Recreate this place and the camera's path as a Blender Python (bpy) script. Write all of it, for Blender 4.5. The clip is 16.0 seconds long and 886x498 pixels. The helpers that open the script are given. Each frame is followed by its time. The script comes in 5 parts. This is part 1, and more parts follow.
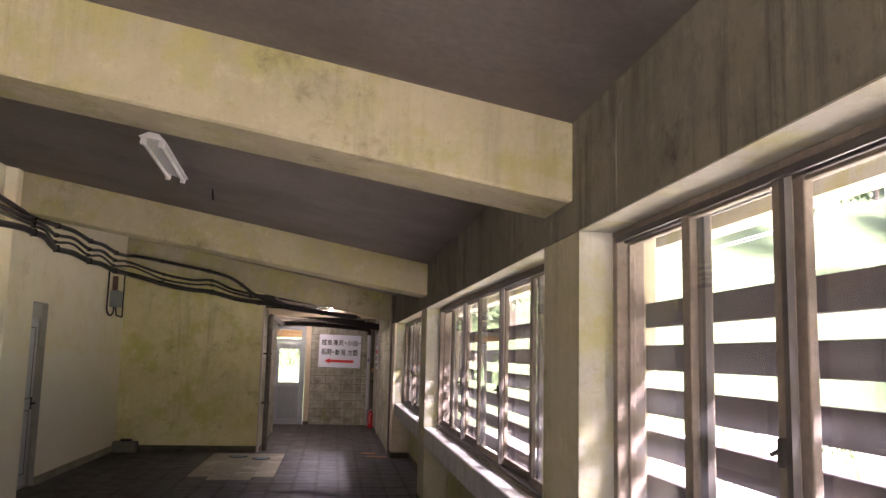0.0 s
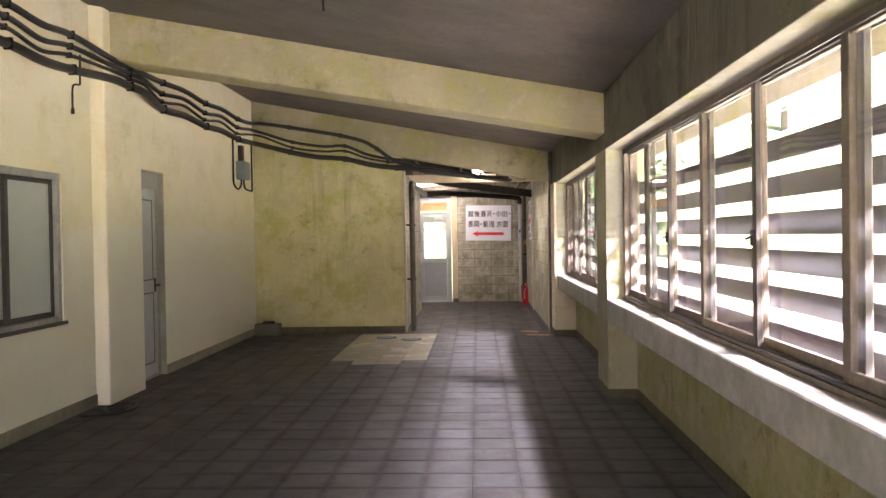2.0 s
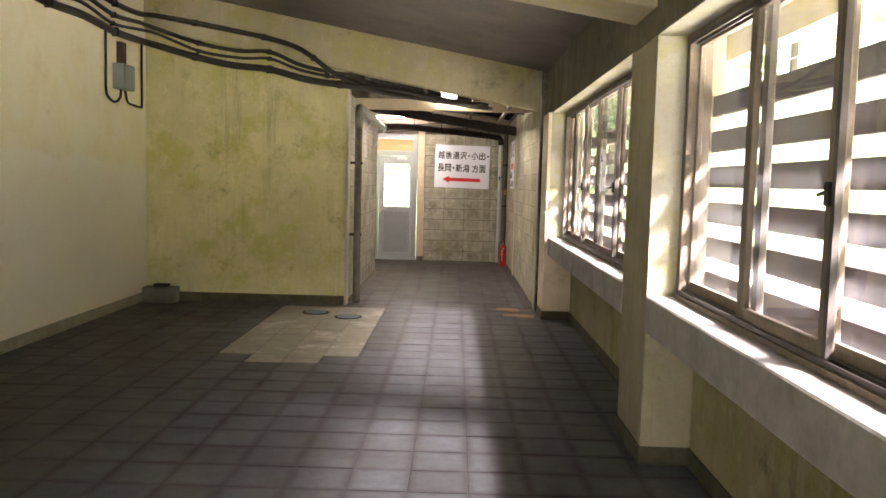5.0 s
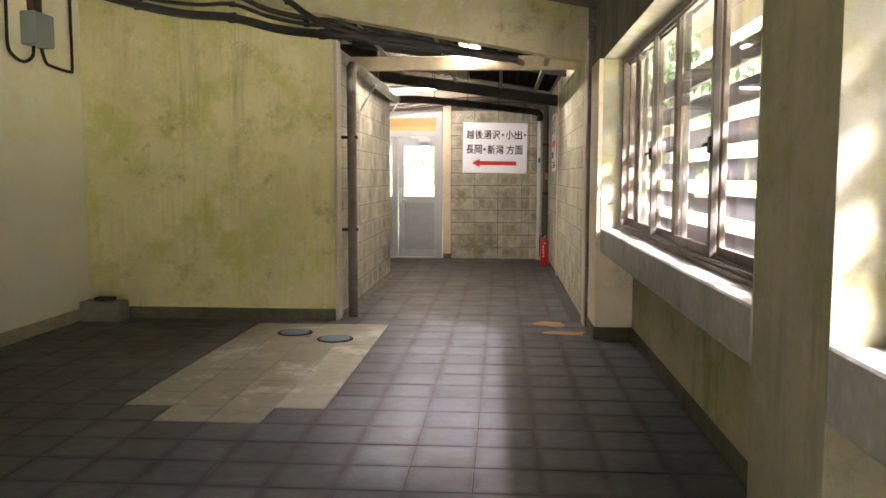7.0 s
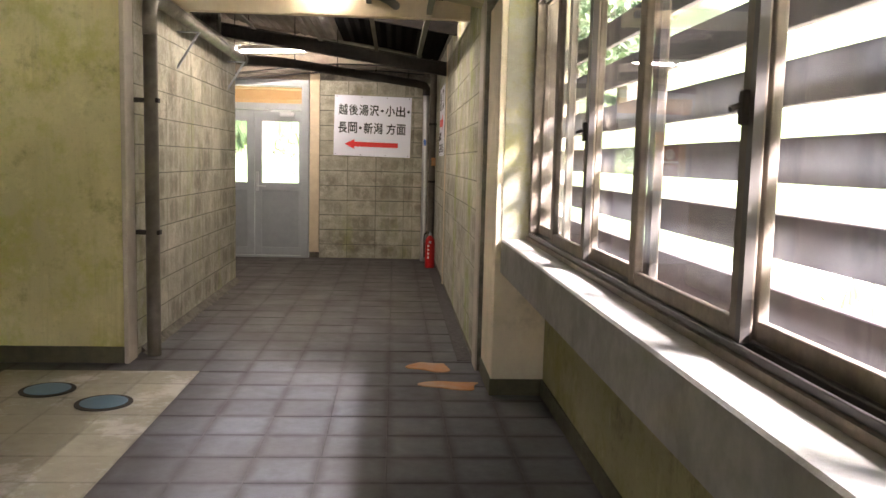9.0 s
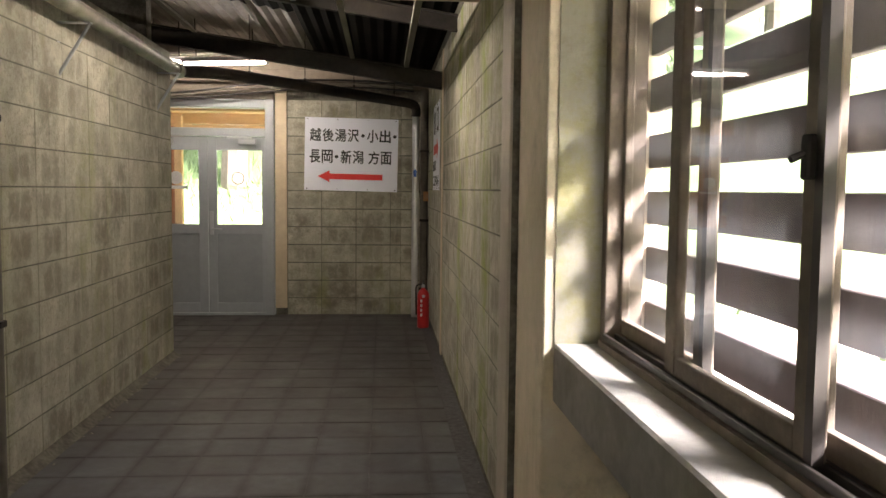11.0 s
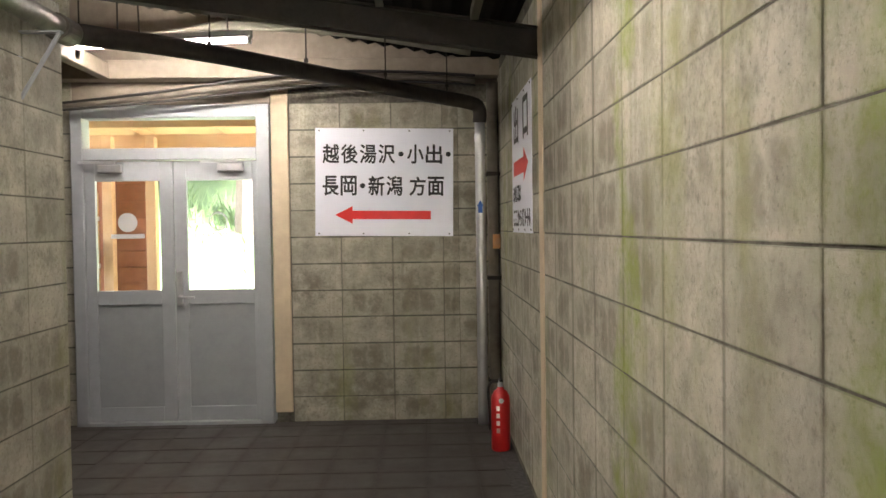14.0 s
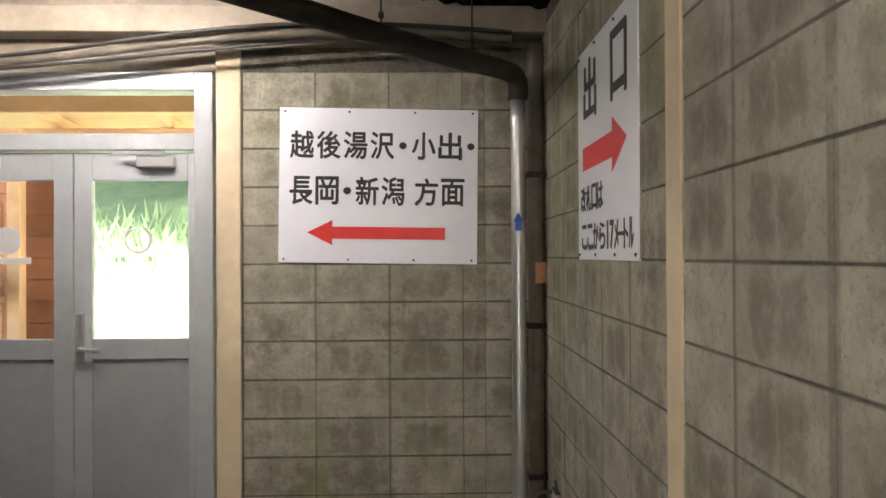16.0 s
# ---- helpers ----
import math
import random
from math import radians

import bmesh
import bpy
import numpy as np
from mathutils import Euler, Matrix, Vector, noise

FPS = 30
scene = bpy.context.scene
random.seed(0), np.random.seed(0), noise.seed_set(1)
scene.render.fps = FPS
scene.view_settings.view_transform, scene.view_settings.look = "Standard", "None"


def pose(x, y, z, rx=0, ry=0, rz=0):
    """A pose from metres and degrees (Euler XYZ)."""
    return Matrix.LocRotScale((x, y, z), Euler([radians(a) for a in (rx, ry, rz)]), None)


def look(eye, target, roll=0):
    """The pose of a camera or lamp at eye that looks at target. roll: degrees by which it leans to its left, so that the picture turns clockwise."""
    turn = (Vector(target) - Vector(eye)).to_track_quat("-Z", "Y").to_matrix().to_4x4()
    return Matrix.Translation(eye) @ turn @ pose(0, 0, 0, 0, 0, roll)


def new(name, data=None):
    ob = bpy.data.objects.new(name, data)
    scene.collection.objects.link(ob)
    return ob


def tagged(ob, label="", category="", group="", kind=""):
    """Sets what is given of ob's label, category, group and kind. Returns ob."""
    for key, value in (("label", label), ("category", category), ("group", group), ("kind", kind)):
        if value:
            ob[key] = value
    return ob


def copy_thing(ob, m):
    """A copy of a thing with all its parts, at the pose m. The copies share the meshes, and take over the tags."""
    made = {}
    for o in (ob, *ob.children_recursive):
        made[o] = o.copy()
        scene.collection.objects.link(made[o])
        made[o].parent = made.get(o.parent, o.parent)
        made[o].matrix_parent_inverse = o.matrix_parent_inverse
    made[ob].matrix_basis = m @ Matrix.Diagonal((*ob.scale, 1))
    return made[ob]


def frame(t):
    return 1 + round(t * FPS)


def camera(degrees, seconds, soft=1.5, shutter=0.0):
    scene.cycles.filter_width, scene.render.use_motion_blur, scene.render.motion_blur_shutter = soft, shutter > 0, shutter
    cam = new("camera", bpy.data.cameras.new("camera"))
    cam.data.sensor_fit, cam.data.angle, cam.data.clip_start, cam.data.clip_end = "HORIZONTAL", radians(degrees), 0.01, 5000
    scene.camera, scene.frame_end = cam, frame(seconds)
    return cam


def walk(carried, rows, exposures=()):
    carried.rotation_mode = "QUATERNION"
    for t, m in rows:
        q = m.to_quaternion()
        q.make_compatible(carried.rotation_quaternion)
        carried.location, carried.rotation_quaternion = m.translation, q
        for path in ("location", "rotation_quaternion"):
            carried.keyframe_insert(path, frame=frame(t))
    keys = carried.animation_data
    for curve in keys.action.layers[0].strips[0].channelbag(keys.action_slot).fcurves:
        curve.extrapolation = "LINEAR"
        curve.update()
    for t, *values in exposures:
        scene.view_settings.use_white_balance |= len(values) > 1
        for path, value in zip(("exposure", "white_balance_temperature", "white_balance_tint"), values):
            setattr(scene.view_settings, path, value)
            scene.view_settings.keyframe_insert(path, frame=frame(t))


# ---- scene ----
cam = camera(57.2, 16.0)
PATH = [
    (0, (-0.279, -0.208, 1.78), (-0.026, 1.759, 2.044), 1.4),
    (0.5, (-0.334, 0.287, 1.703), (-0.155, 2.272, 1.87), 1.3),
    (1, (-0.373, 0.791, 1.635), (-0.337, 2.79, 1.682), 1.3),
    (1.5, (-0.436, 1.29, 1.605), (-0.611, 3.283, 1.603), -0.3),
    (2, (-0.411, 1.829, 1.574), (-0.497, 3.827, 1.542), -0.9),
    (2.5, (-0.372, 2.362, 1.581), (-0.446, 4.359, 1.501), -0.6),
    (3, (-0.348, 2.889, 1.551), (-0.334, 4.882, 1.388), -0.2),
    (3.5, (-0.279, 3.455, 1.544), (-0.228, 5.444, 1.34), 1.0),
    (4, (-0.311, 4.009, 1.534), (-0.258, 5.998, 1.33), 0.6),
    (4.5, (-0.295, 4.587, 1.527), (-0.245, 6.578, 1.346), 1.5),
    (4.7, (-0.286, 4.777, 1.555), (-0.303, 6.77, 1.395), 1.8),
    (6.8, (-0.055, 7.252, 1.358), (-0.106, 9.241, 1.157), 0.7),
    (7, (-0.043, 7.429, 1.383), (-0.185, 9.416, 1.206), 0.1),
    (7.5, (0.023, 7.959, 1.367), (0.049, 9.947, 1.148), -1.7),
    (8, (0.095, 8.524, 1.366), (0.155, 10.51, 1.142), 0.4),
    (8.5, (0.131, 9.064, 1.362), (0.17, 11.052, 1.151), 1.3),
    (8.7, (0.142, 9.295, 1.375), (0.259, 11.28, 1.161), 1.6),
    (10.8, (0.224, 11.426, 1.469), (0.358, 13.415, 1.309), 0.9),
    (11, (0.211, 11.663, 1.476), (0.359, 13.652, 1.33), 0.6),
    (11.5, (0.213, 12.217, 1.474), (0.296, 14.212, 1.355), 0.5),
    (12, (0.152, 12.712, 1.465), (0.226, 14.707, 1.343), -0.5),
    (12.5, (0.163, 13.251, 1.457), (0.292, 15.243, 1.335), -0.8),
    (13, (0.165, 13.752, 1.47), (0.254, 15.746, 1.346), 0.6),
    (13.5, (0.153, 14.316, 1.49), (0.295, 16.309, 1.386), -0.6),
    (14, (0.138, 14.826, 1.511), (0.187, 16.825, 1.457), -0.8),
    (14.5, (0.096, 15.344, 1.507), (0.189, 17.342, 1.47), -1.6),
    (15, (0.119, 15.831, 1.488), (0.202, 17.829, 1.467), -0.6),
    (15.5, (0.078, 16.296, 1.488), (0.142, 18.295, 1.484), 0.2),
    (16, (0.072, 16.774, 1.493), (0.126, 18.773, 1.507), -0.3),
]
walk(cam, [(t, look(eye, target, roll)) for t, eye, target, roll in PATH], [(0.0, 4.35, 6700, 37), (1.0, 4.82, 6750, 36), (2.0, 5.31, 6850, 30), (3.5, 5.21, 7150, 25), (4.5, 5.27, 7150, 24), (7.0, 5.34, 7000, 22), (8.5, 5.2, 6900, 22), (11.0, 4.44, 7050, 18), (11.5, 4.44, 7050, 19), (12.5, 4.83, 7100, 20), (13.5, 5.24, 6750, 18), (15.0, 5.04, 6550, 18), (16.0, 5.14, 6550, 18)])

# ---- light ----
SUN_DIR = Vector((-1.0, 0.70, -1.22))          # the way the sunlight travels
sun_data = bpy.data.lights.new("sun", "SUN")
sun_data.energy, sun_data.angle, sun_data.color = 3.9, radians(26.0), (0.93, 0.955, 1.0)
sun = new("sun", sun_data)
sun.matrix_world = look((30, -16, 30), Vector((30, -16, 30)) + SUN_DIR)

world = bpy.data.worlds.new("sky")
scene.world = world
world.use_nodes = True
wn = world.node_tree.nodes
sky = wn.new("ShaderNodeTexSky")
sky.sky_type, sky.sun_disc = "NISHITA", False
sky.sun_elevation = math.atan2(1.22, math.hypot(1.0, 0.70))
sky.sun_rotation = math.atan2(1.0, -0.70)
sky.dust_density, sky.air_density = 3.0, 1.0
wn["Background"].inputs["Strength"].default_value = 0.07
world.node_tree.links.new(sky.outputs[0], wn["Background"].inputs["Color"])
scene.view_settings.exposure = 0.0

# ---- materials ----


def rgb(c):
    return (*c, 1.0) if len(c) == 3 else c


class Nodes:
    """A small wrapper round one material's node tree."""

    def __init__(self, name):
        self.mat = bpy.data.materials.new(name)
        self.mat.use_nodes = True
        self.tree = self.mat.node_tree
        self.bsdf = self.tree.nodes["Principled BSDF"]
        self.pos = self.add("ShaderNodeNewGeometry").outputs["Position"]

    def add(self, kind, **props):
        node = self.tree.nodes.new(kind)
        for key, value in props.items():
            setattr_safe(node, key, value)
        return node

    def link(self, a, b):
        self.tree.links.new(a, b)

    def stretch(self, sx, sy, sz):
        node = self.add("ShaderNodeMapping")
        node.inputs["Scale"].default_value = (sx, sy, sz)
        self.link(self.pos, node.inputs["Vector"])
        return node.outputs[0]

    def noise(self, scale, detail=4.0, rough=0.6, vector=None):
        node = self.add("ShaderNodeTexNoise")
        node.inputs["Scale"].default_value = scale
        node.inputs["Detail"].default_value = detail
        node.inputs["Roughness"].default_value = rough
        self.link(vector or self.pos, node.inputs["Vector"])
        return node.outputs["Fac"]

    def ramp(self, fac, low, high):
        node = self.add("ShaderNodeMapRange")
        node.inputs["From Min"].default_value = low
        node.inputs["From Max"].default_value = high
        self.link(fac, node.inputs["Value"])
        return node.outputs[0]

    def mix(self, fac, a, b):
        node = self.add("ShaderNodeMix")
        node.data_type = "RGBA"
        for sock, value in ((node.inputs["Factor"], fac), (node.inputs["A"], a), (node.inputs["B"], b)):
            if hasattr(value, "is_linked"):
                self.link(value, sock)
            elif isinstance(value, (int, float)):
                sock.default_value = value
            else:
                sock.default_value = rgb(value)
        return node.outputs["Result"]

    def scale(self, value, k):
        node = self.add("ShaderNodeMath")
        node.operation = "MULTIPLY"
        self.link(value, node.inputs[0])
        node.inputs[1].default_value = k
        return node.outputs[0]

    def times(self, a, b):
        node = self.add("ShaderNodeMath")
        node.operation = "MULTIPLY"
        self.link(a, node.inputs[0])
        self.link(b, node.inputs[1])
        return node.outputs[0]

    def bump(self, height, strength, distance=0.01):
        node = self.add("ShaderNodeBump")
        node.inputs["Strength"].default_value = strength
        node.inputs["Distance"].default_value = distance
        self.link(height, node.inputs["Height"])
        self.link(node.outputs[0], self.bsdf.inputs["Normal"])

    def random(self):
        return self.add("ShaderNodeObjectInfo").outputs["Random"]

    def finish(self, colour, rough=0.8, metal=0.0, shine=0.5):
        self.bsdf.inputs["Specular IOR Level"].default_value = shine
        if hasattr(colour, "is_linked"):
            self.link(colour, self.bsdf.inputs["Base Color"])
        else:
            self.bsdf.inputs["Base Color"].default_value = rgb(colour)
        if hasattr(rough, "is_linked"):
            self.link(rough, self.bsdf.inputs["Roughness"])
        else:
            self.bsdf.inputs["Roughness"].default_value = rough
        self.bsdf.inputs["Metallic"].default_value = metal
        return self.mat


def setattr_safe(node, key, value):
    if key == "operation":
        node.operation = value


def surface(name, a, b, grain=18.0, blotch=1.6, stain=None, amount=0.5, rough=0.85, bump=0.25, streak=None, streaks=0.5,
            vary=0.0, metal=0.0, bump_scale=60.0, shine=0.35):
    """Colours a and b mixed by grain, large blotches of a stain colour, vertical streaks, fine relief."""
    n = Nodes(name)
    col = n.mix(n.ramp(n.noise(grain, 6), 0.3, 0.7), a, b)
    if stain:
        col = n.mix(n.scale(n.ramp(n.noise(blotch, 5, 0.65), 0.42, 0.72), amount), col, stain)
    if streak:
        run = n.ramp(n.noise(1.0, 5, 0.7, n.stretch(9, 9, 0.7)), 0.45, 0.75)
        col = n.mix(n.scale(n.times(run, n.ramp(n.noise(0.8, 3), 0.3, 0.7)), streaks), col, streak)
    if vary:
        col = n.mix(n.scale(n.random(), vary), col, tuple(c * 0.45 for c in a[:3]))
    n.bump(n.noise(bump_scale, 6, 0.7), bump)
    return n.finish(col, rough, metal, shine)


def plain(name, colour, rough=0.5, metal=0.0, wear=0.12, scale=12.0):
    n = Nodes(name)
    col = n.mix(n.ramp(n.noise(scale, 6, 0.7), 0.35, 0.75), colour, tuple(c * (1 - wear) for c in colour))
    return n.finish(col, rough, metal)


def glowing(name, colour, strength):
    m = bpy.data.materials.new(name)
    m.use_nodes = True
    b = m.node_tree.nodes["Principled BSDF"]
    b.inputs["Base Color"].default_value = (0.8, 0.8, 0.8, 1)
    b.inputs["Emission Color"].default_value = rgb(colour)
    b.inputs["Emission Strength"].default_value = strength
    return m


def glass(name, dust, tint=(1, 1, 1)):
    """A thin pane: mostly clear, glossy, with a film of dust that catches the sun."""
    m = bpy.data.materials.new(name)
    m.use_nodes = True
    t = m.node_tree
    t.nodes.remove(t.nodes["Principled BSDF"])
    out = t.nodes["Material Output"]
    clear, shiny, film = t.nodes.new("ShaderNodeBsdfTransparent"), t.nodes.new("ShaderNodeBsdfGlossy"), t.nodes.new("ShaderNodeBsdfTranslucent")
    film2, both = t.nodes.new("ShaderNodeBsdfDiffuse"), t.nodes.new("ShaderNodeMixShader")
    clear.inputs[0].default_value = rgb(tint)
    shiny.inputs["Roughness"].default_value = 0.02
    film.inputs[0].default_value = film2.inputs[0].default_value = (0.75, 0.76, 0.8, 1)
    mix1, mix2 = t.nodes.new("ShaderNodeMixShader"), t.nodes.new("ShaderNodeMixShader")
    facing, power, fres = t.nodes.new("ShaderNodeLayerWeight"), t.nodes.new("ShaderNodeMath"), t.nodes.new("ShaderNodeMath")
    power.operation, fres.operation = "POWER", "MULTIPLY_ADD"
    facing.inputs["Blend"].default_value = 0.5
    power.inputs[1].default_value = 5.0
    fres.inputs[1].default_value, fres.inputs[2].default_value = 0.7, 0.035
    t.links.new(facing.outputs["Facing"], power.inputs[0])
    t.links.new(power.outputs[0], fres.inputs[0])
    geo, noi, rng = t.nodes.new("ShaderNodeNewGeometry"), t.nodes.new("ShaderNodeTexNoise"), t.nodes.new("ShaderNodeMapRange")
    noi.inputs["Scale"].default_value, noi.inputs["Detail"].default_value = 5.0, 8.0
    rng.inputs["From Min"].default_value, rng.inputs["From Max"].default_value = 0.3, 0.75
    rng.inputs["To Min"].default_value, rng.inputs["To Max"].default_value = dust * 0.5, dust * 1.5
    t.links.new(geo.outputs["Position"], noi.inputs["Vector"])
    t.links.new(noi.outputs["Fac"], rng.inputs["Value"])
    t.links.new(fres.outputs[0], mix1.inputs[0])
    t.links.new(clear.outputs[0], mix1.inputs[1])
    t.links.new(shiny.outputs[0], mix1.inputs[2])
    both.inputs[0].default_value = 0.4
    t.links.new(film.outputs[0], both.inputs[1])
    t.links.new(film2.outputs[0], both.inputs[2])
    t.links.new(rng.outputs[0], mix2.inputs[0])
    t.links.new(mix1.outputs[0], mix2.inputs[1])
    t.links.new(both.outputs[0], mix2.inputs[2])
    t.links.new(mix2.outputs[0], out.inputs["Surface"])
    return m


def wall_paint(name, top, low, stain, mould, dirt=1.0, runs=0.6, chalk=0.0, wash=None):
    """Old distemper: two washes, large damp stains, pale bloom, dark runs and specks."""
    n = Nodes(name)
    col = n.mix(n.ramp(n.noise(0.8, 6, 0.62), 0.38, 0.62), top, low)
    col = n.mix(n.scale(n.ramp(n.noise(2.3, 8, 0.72), 0.48, 0.62), 0.6 * dirt), col, stain)
    col = n.mix(n.scale(n.ramp(n.noise(5.5, 8, 0.75), 0.54, 0.68), 0.45 * dirt), col, tuple(min(0.85, c * 1.35 + 0.04) for c in low))
    run = n.ramp(n.noise(1.0, 7, 0.75, n.stretch(8, 8, 0.5)), 0.50, 0.70)
    col = n.mix(n.scale(n.times(run, n.ramp(n.noise(0.7, 4), 0.42, 0.60)), runs * dirt), col, mould)
    blot = n.times(n.ramp(n.noise(1.7, 9, 0.78), 0.55, 0.66), n.ramp(n.noise(13, 6, 0.7), 0.35, 0.6))
    col = n.mix(n.scale(blot, 0.6 * dirt), col, mould)
    col = n.mix(n.scale(n.ramp(n.noise(42, 6, 0.7), 0.55, 0.75), 0.25 * dirt), col, mould)
    if chalk:
        lime = n.times(n.ramp(n.noise(1.0, 8, 0.78, n.stretch(16, 16, 1.6)), 0.56, 0.66), n.ramp(n.noise(1.9, 5, 0.7), 0.46, 0.60))
        col = n.mix(n.scale(lime, chalk), col, (0.46, 0.43, 0.35))
    if wash:
        place, edge = n.add("ShaderNodeSeparateXYZ"), n.add("ShaderNodeMath")
        n.link(n.pos, place.inputs[0])
        edge.operation = "MULTIPLY_ADD"
        n.link(n.noise(1.1, 6, 0.7), edge.inputs[0])
        edge.inputs[1].default_value = 0.5
        n.link(place.outputs[2], edge.inputs[2])
        col = n.mix(n.scale(n.ramp(edge.outputs[0], 1.98, 1.90), 0.75), col, wash)
    n.bump(n.noise(45, 8, 0.78), 0.3)
    return n.finish(col, 0.9)


M_CREAM = wall_paint("cream_wall", (0.90, 0.82, 0.58), (0.89, 0.82, 0.63), (0.80, 0.68, 0.37), (0.56, 0.47, 0.26), 0.65, 0.12, wash=(0.90, 0.85, 0.74))
M_GREEN = wall_paint("mossy_wall", (0.68, 0.61, 0.34), (0.54, 0.49, 0.26), (0.46, 0.45, 0.14), (0.24, 0.225, 0.10), 1.3, 0.5, 0.35)
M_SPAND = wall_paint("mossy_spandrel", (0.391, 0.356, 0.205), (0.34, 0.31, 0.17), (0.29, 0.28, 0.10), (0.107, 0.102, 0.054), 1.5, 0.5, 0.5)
M_BEAM = wall_paint("beam_paint", (0.47, 0.415, 0.27), (0.37, 0.33, 0.205), (0.38, 0.355, 0.12), (0.155, 0.145, 0.075), 1.2, 0.3)
M_LINTEL = wall_paint("streaked_concrete", (0.20, 0.185, 0.135), (0.14, 0.13, 0.095), (0.11, 0.10, 0.07), (0.045, 0.04, 0.028), 1.5, 0.7, 0.6)
M_PILLAR = wall_paint("pillar_concrete", (0.43, 0.39, 0.27), (0.34, 0.31, 0.215), (0.33, 0.31, 0.17), (0.14, 0.135, 0.08), 1.2, 0.5, 0.25)
M_PILLAR_BROWN = wall_paint("bare_pillar_concrete", (0.78, 0.67, 0.53), (0.70, 0.60, 0.47), (0.56, 0.51, 0.34), (0.36, 0.31, 0.23), 0.8)
M_REVEAL = wall_paint("reveal_paint", (0.40, 0.39, 0.34), (0.33, 0.31, 0.24), (0.34, 0.32, 0.12), (0.20, 0.19, 0.10), 1.2, 0.4)
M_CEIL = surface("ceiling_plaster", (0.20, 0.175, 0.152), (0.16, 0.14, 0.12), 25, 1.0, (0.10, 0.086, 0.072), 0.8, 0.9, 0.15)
M_SILL = surface("sill_paint", (0.47, 0.455, 0.43), (0.37, 0.36, 0.335), 22, 4.0, (0.241, 0.231, 0.191), 0.8, 0.6, 0.3)
M_SKIRT = surface("grey_skirting", (0.20, 0.19, 0.15), (0.15, 0.145, 0.115), 20, 2.0, (0.09, 0.085, 0.06), 0.6, 0.8, 0.2)
M_MOULD = surface("mouldy_skirting", (0.13, 0.125, 0.075), (0.085, 0.08, 0.05), 14, 2.5, (0.045, 0.042, 0.028), 0.7, 0.85, 0.3)
M_PALE_SKIRT = surface("pale_skirting", (0.44, 0.41, 0.31), (0.34, 0.315, 0.235), 14, 2.0, (0.20, 0.185, 0.13), 0.6, 0.8, 0.2)
M_FRAME = surface("weathered_timber", (0.24, 0.195, 0.155), (0.17, 0.138, 0.11), 30, 3.0, (0.09, 0.072, 0.055), 0.8, 0.75, 0.35, (0.36, 0.32, 0.27), 0.4)
M_DARKFRAME = plain("dark_stile", (0.07, 0.06, 0.055), 0.5)
M_SLAT = surface("brown_slat", (0.10, 0.077, 0.082), (0.07, 0.055, 0.059), 30, 2.5, (0.045, 0.036, 0.038), 0.5, 0.8, 0.3)
M_GLASS = glass("dusty_glass", 0.022)
M_CLEAR = glass("clean_glass", 0.002)

M_MORTAR = surface("mortar", (0.20, 0.185, 0.15), (0.12, 0.11, 0.085), 40, 5.0, (0.04, 0.036, 0.03), 0.8, 0.95, 0.5)
M_BLOCK_CRUMB = surface("mortar_crumbs", (0.36, 0.34, 0.28), (0.22, 0.205, 0.17), 60, 8.0, (0.12, 0.11, 0.09), 0.5, 0.95, 0.3)
M_STEEL = plain("grey_painted_steel", (0.40, 0.42, 0.44), 0.45, 0.0)
M_DOORPANEL = plain("grey_door_panel", (0.34, 0.36, 0.37), 0.5, 0.0)
M_DOORGREY = surface("grey_beige_door_paint", (0.46, 0.44, 0.38), (0.40, 0.38, 0.33), 10, 2, (0.30, 0.28, 0.23), 0.4, 0.5, 0.1)
M_DOORLEAF = surface("blue_grey_door_paint", (0.56, 0.57, 0.56), (0.50, 0.51, 0.51), 10, 2, (0.40, 0.40, 0.39), 0.4, 0.45, 0.1)
M_ALU = plain("brushed_aluminium", (0.62, 0.63, 0.64), 0.35, 0.8)
M_DUCT = surface("stained_silver_cladding", (0.25, 0.23, 0.19), (0.17, 0.152, 0.125), 14, 5.0, (0.07, 0.06, 0.045), 0.85, 0.45, 0.25, metal=0.6)
M_RUSTPIPE = surface("brown_stained_pipe", (0.16, 0.14, 0.11), (0.11, 0.095, 0.075), 16, 3.0, (0.06, 0.05, 0.04), 0.7, 0.6, 0.2)
M_BLACK = plain("black_cable", (0.025, 0.022, 0.02), 0.45)
M_IRON = surface("dark_painted_steel", (0.035, 0.031, 0.028), (0.022, 0.02, 0.018), 20, 3, (0.08, 0.06, 0.042), 0.4, 0.75, 0.2, shine=0.2)
# dark sheet, blackened further: shade above the lamps is put into the colour
M_ROOFSHEET = surface("near_black_shaded_sheet", (0.008, 0.007, 0.006), (0.005, 0.0045, 0.004), 18, 2, (0.018, 0.014, 0.01), 0.4, 0.95, 0.2, shine=0.03)
M_CREAMSTEEL = surface("cream_painted_steel", (0.33, 0.28, 0.22), (0.26, 0.22, 0.17), 15, 2, (0.15, 0.12, 0.09), 0.6, 0.6, 0.15)
M_STRIP = surface("grey_pink_painted_strip", (0.50, 0.44, 0.37), (0.43, 0.375, 0.31), 15, 2, (0.28, 0.24, 0.19), 0.5, 0.6, 0.15, (0.6, 0.56, 0.5), 0.3)
M_SIGN = plain("white_sign_enamel", (0.87, 0.88, 0.97), 0.35, 0.0, 0.04, 4.0)
M_INK = plain("black_sign_paint", (0.02, 0.02, 0.025), 0.5)
M_RED = plain("red_paint", (0.84, 0.03, 0.025), 0.45)
M_EXT = plain("extinguisher_red", (0.62, 0.02, 0.02), 0.28)
M_WHITE = plain("white_paint", (0.8, 0.8, 0.78), 0.5)
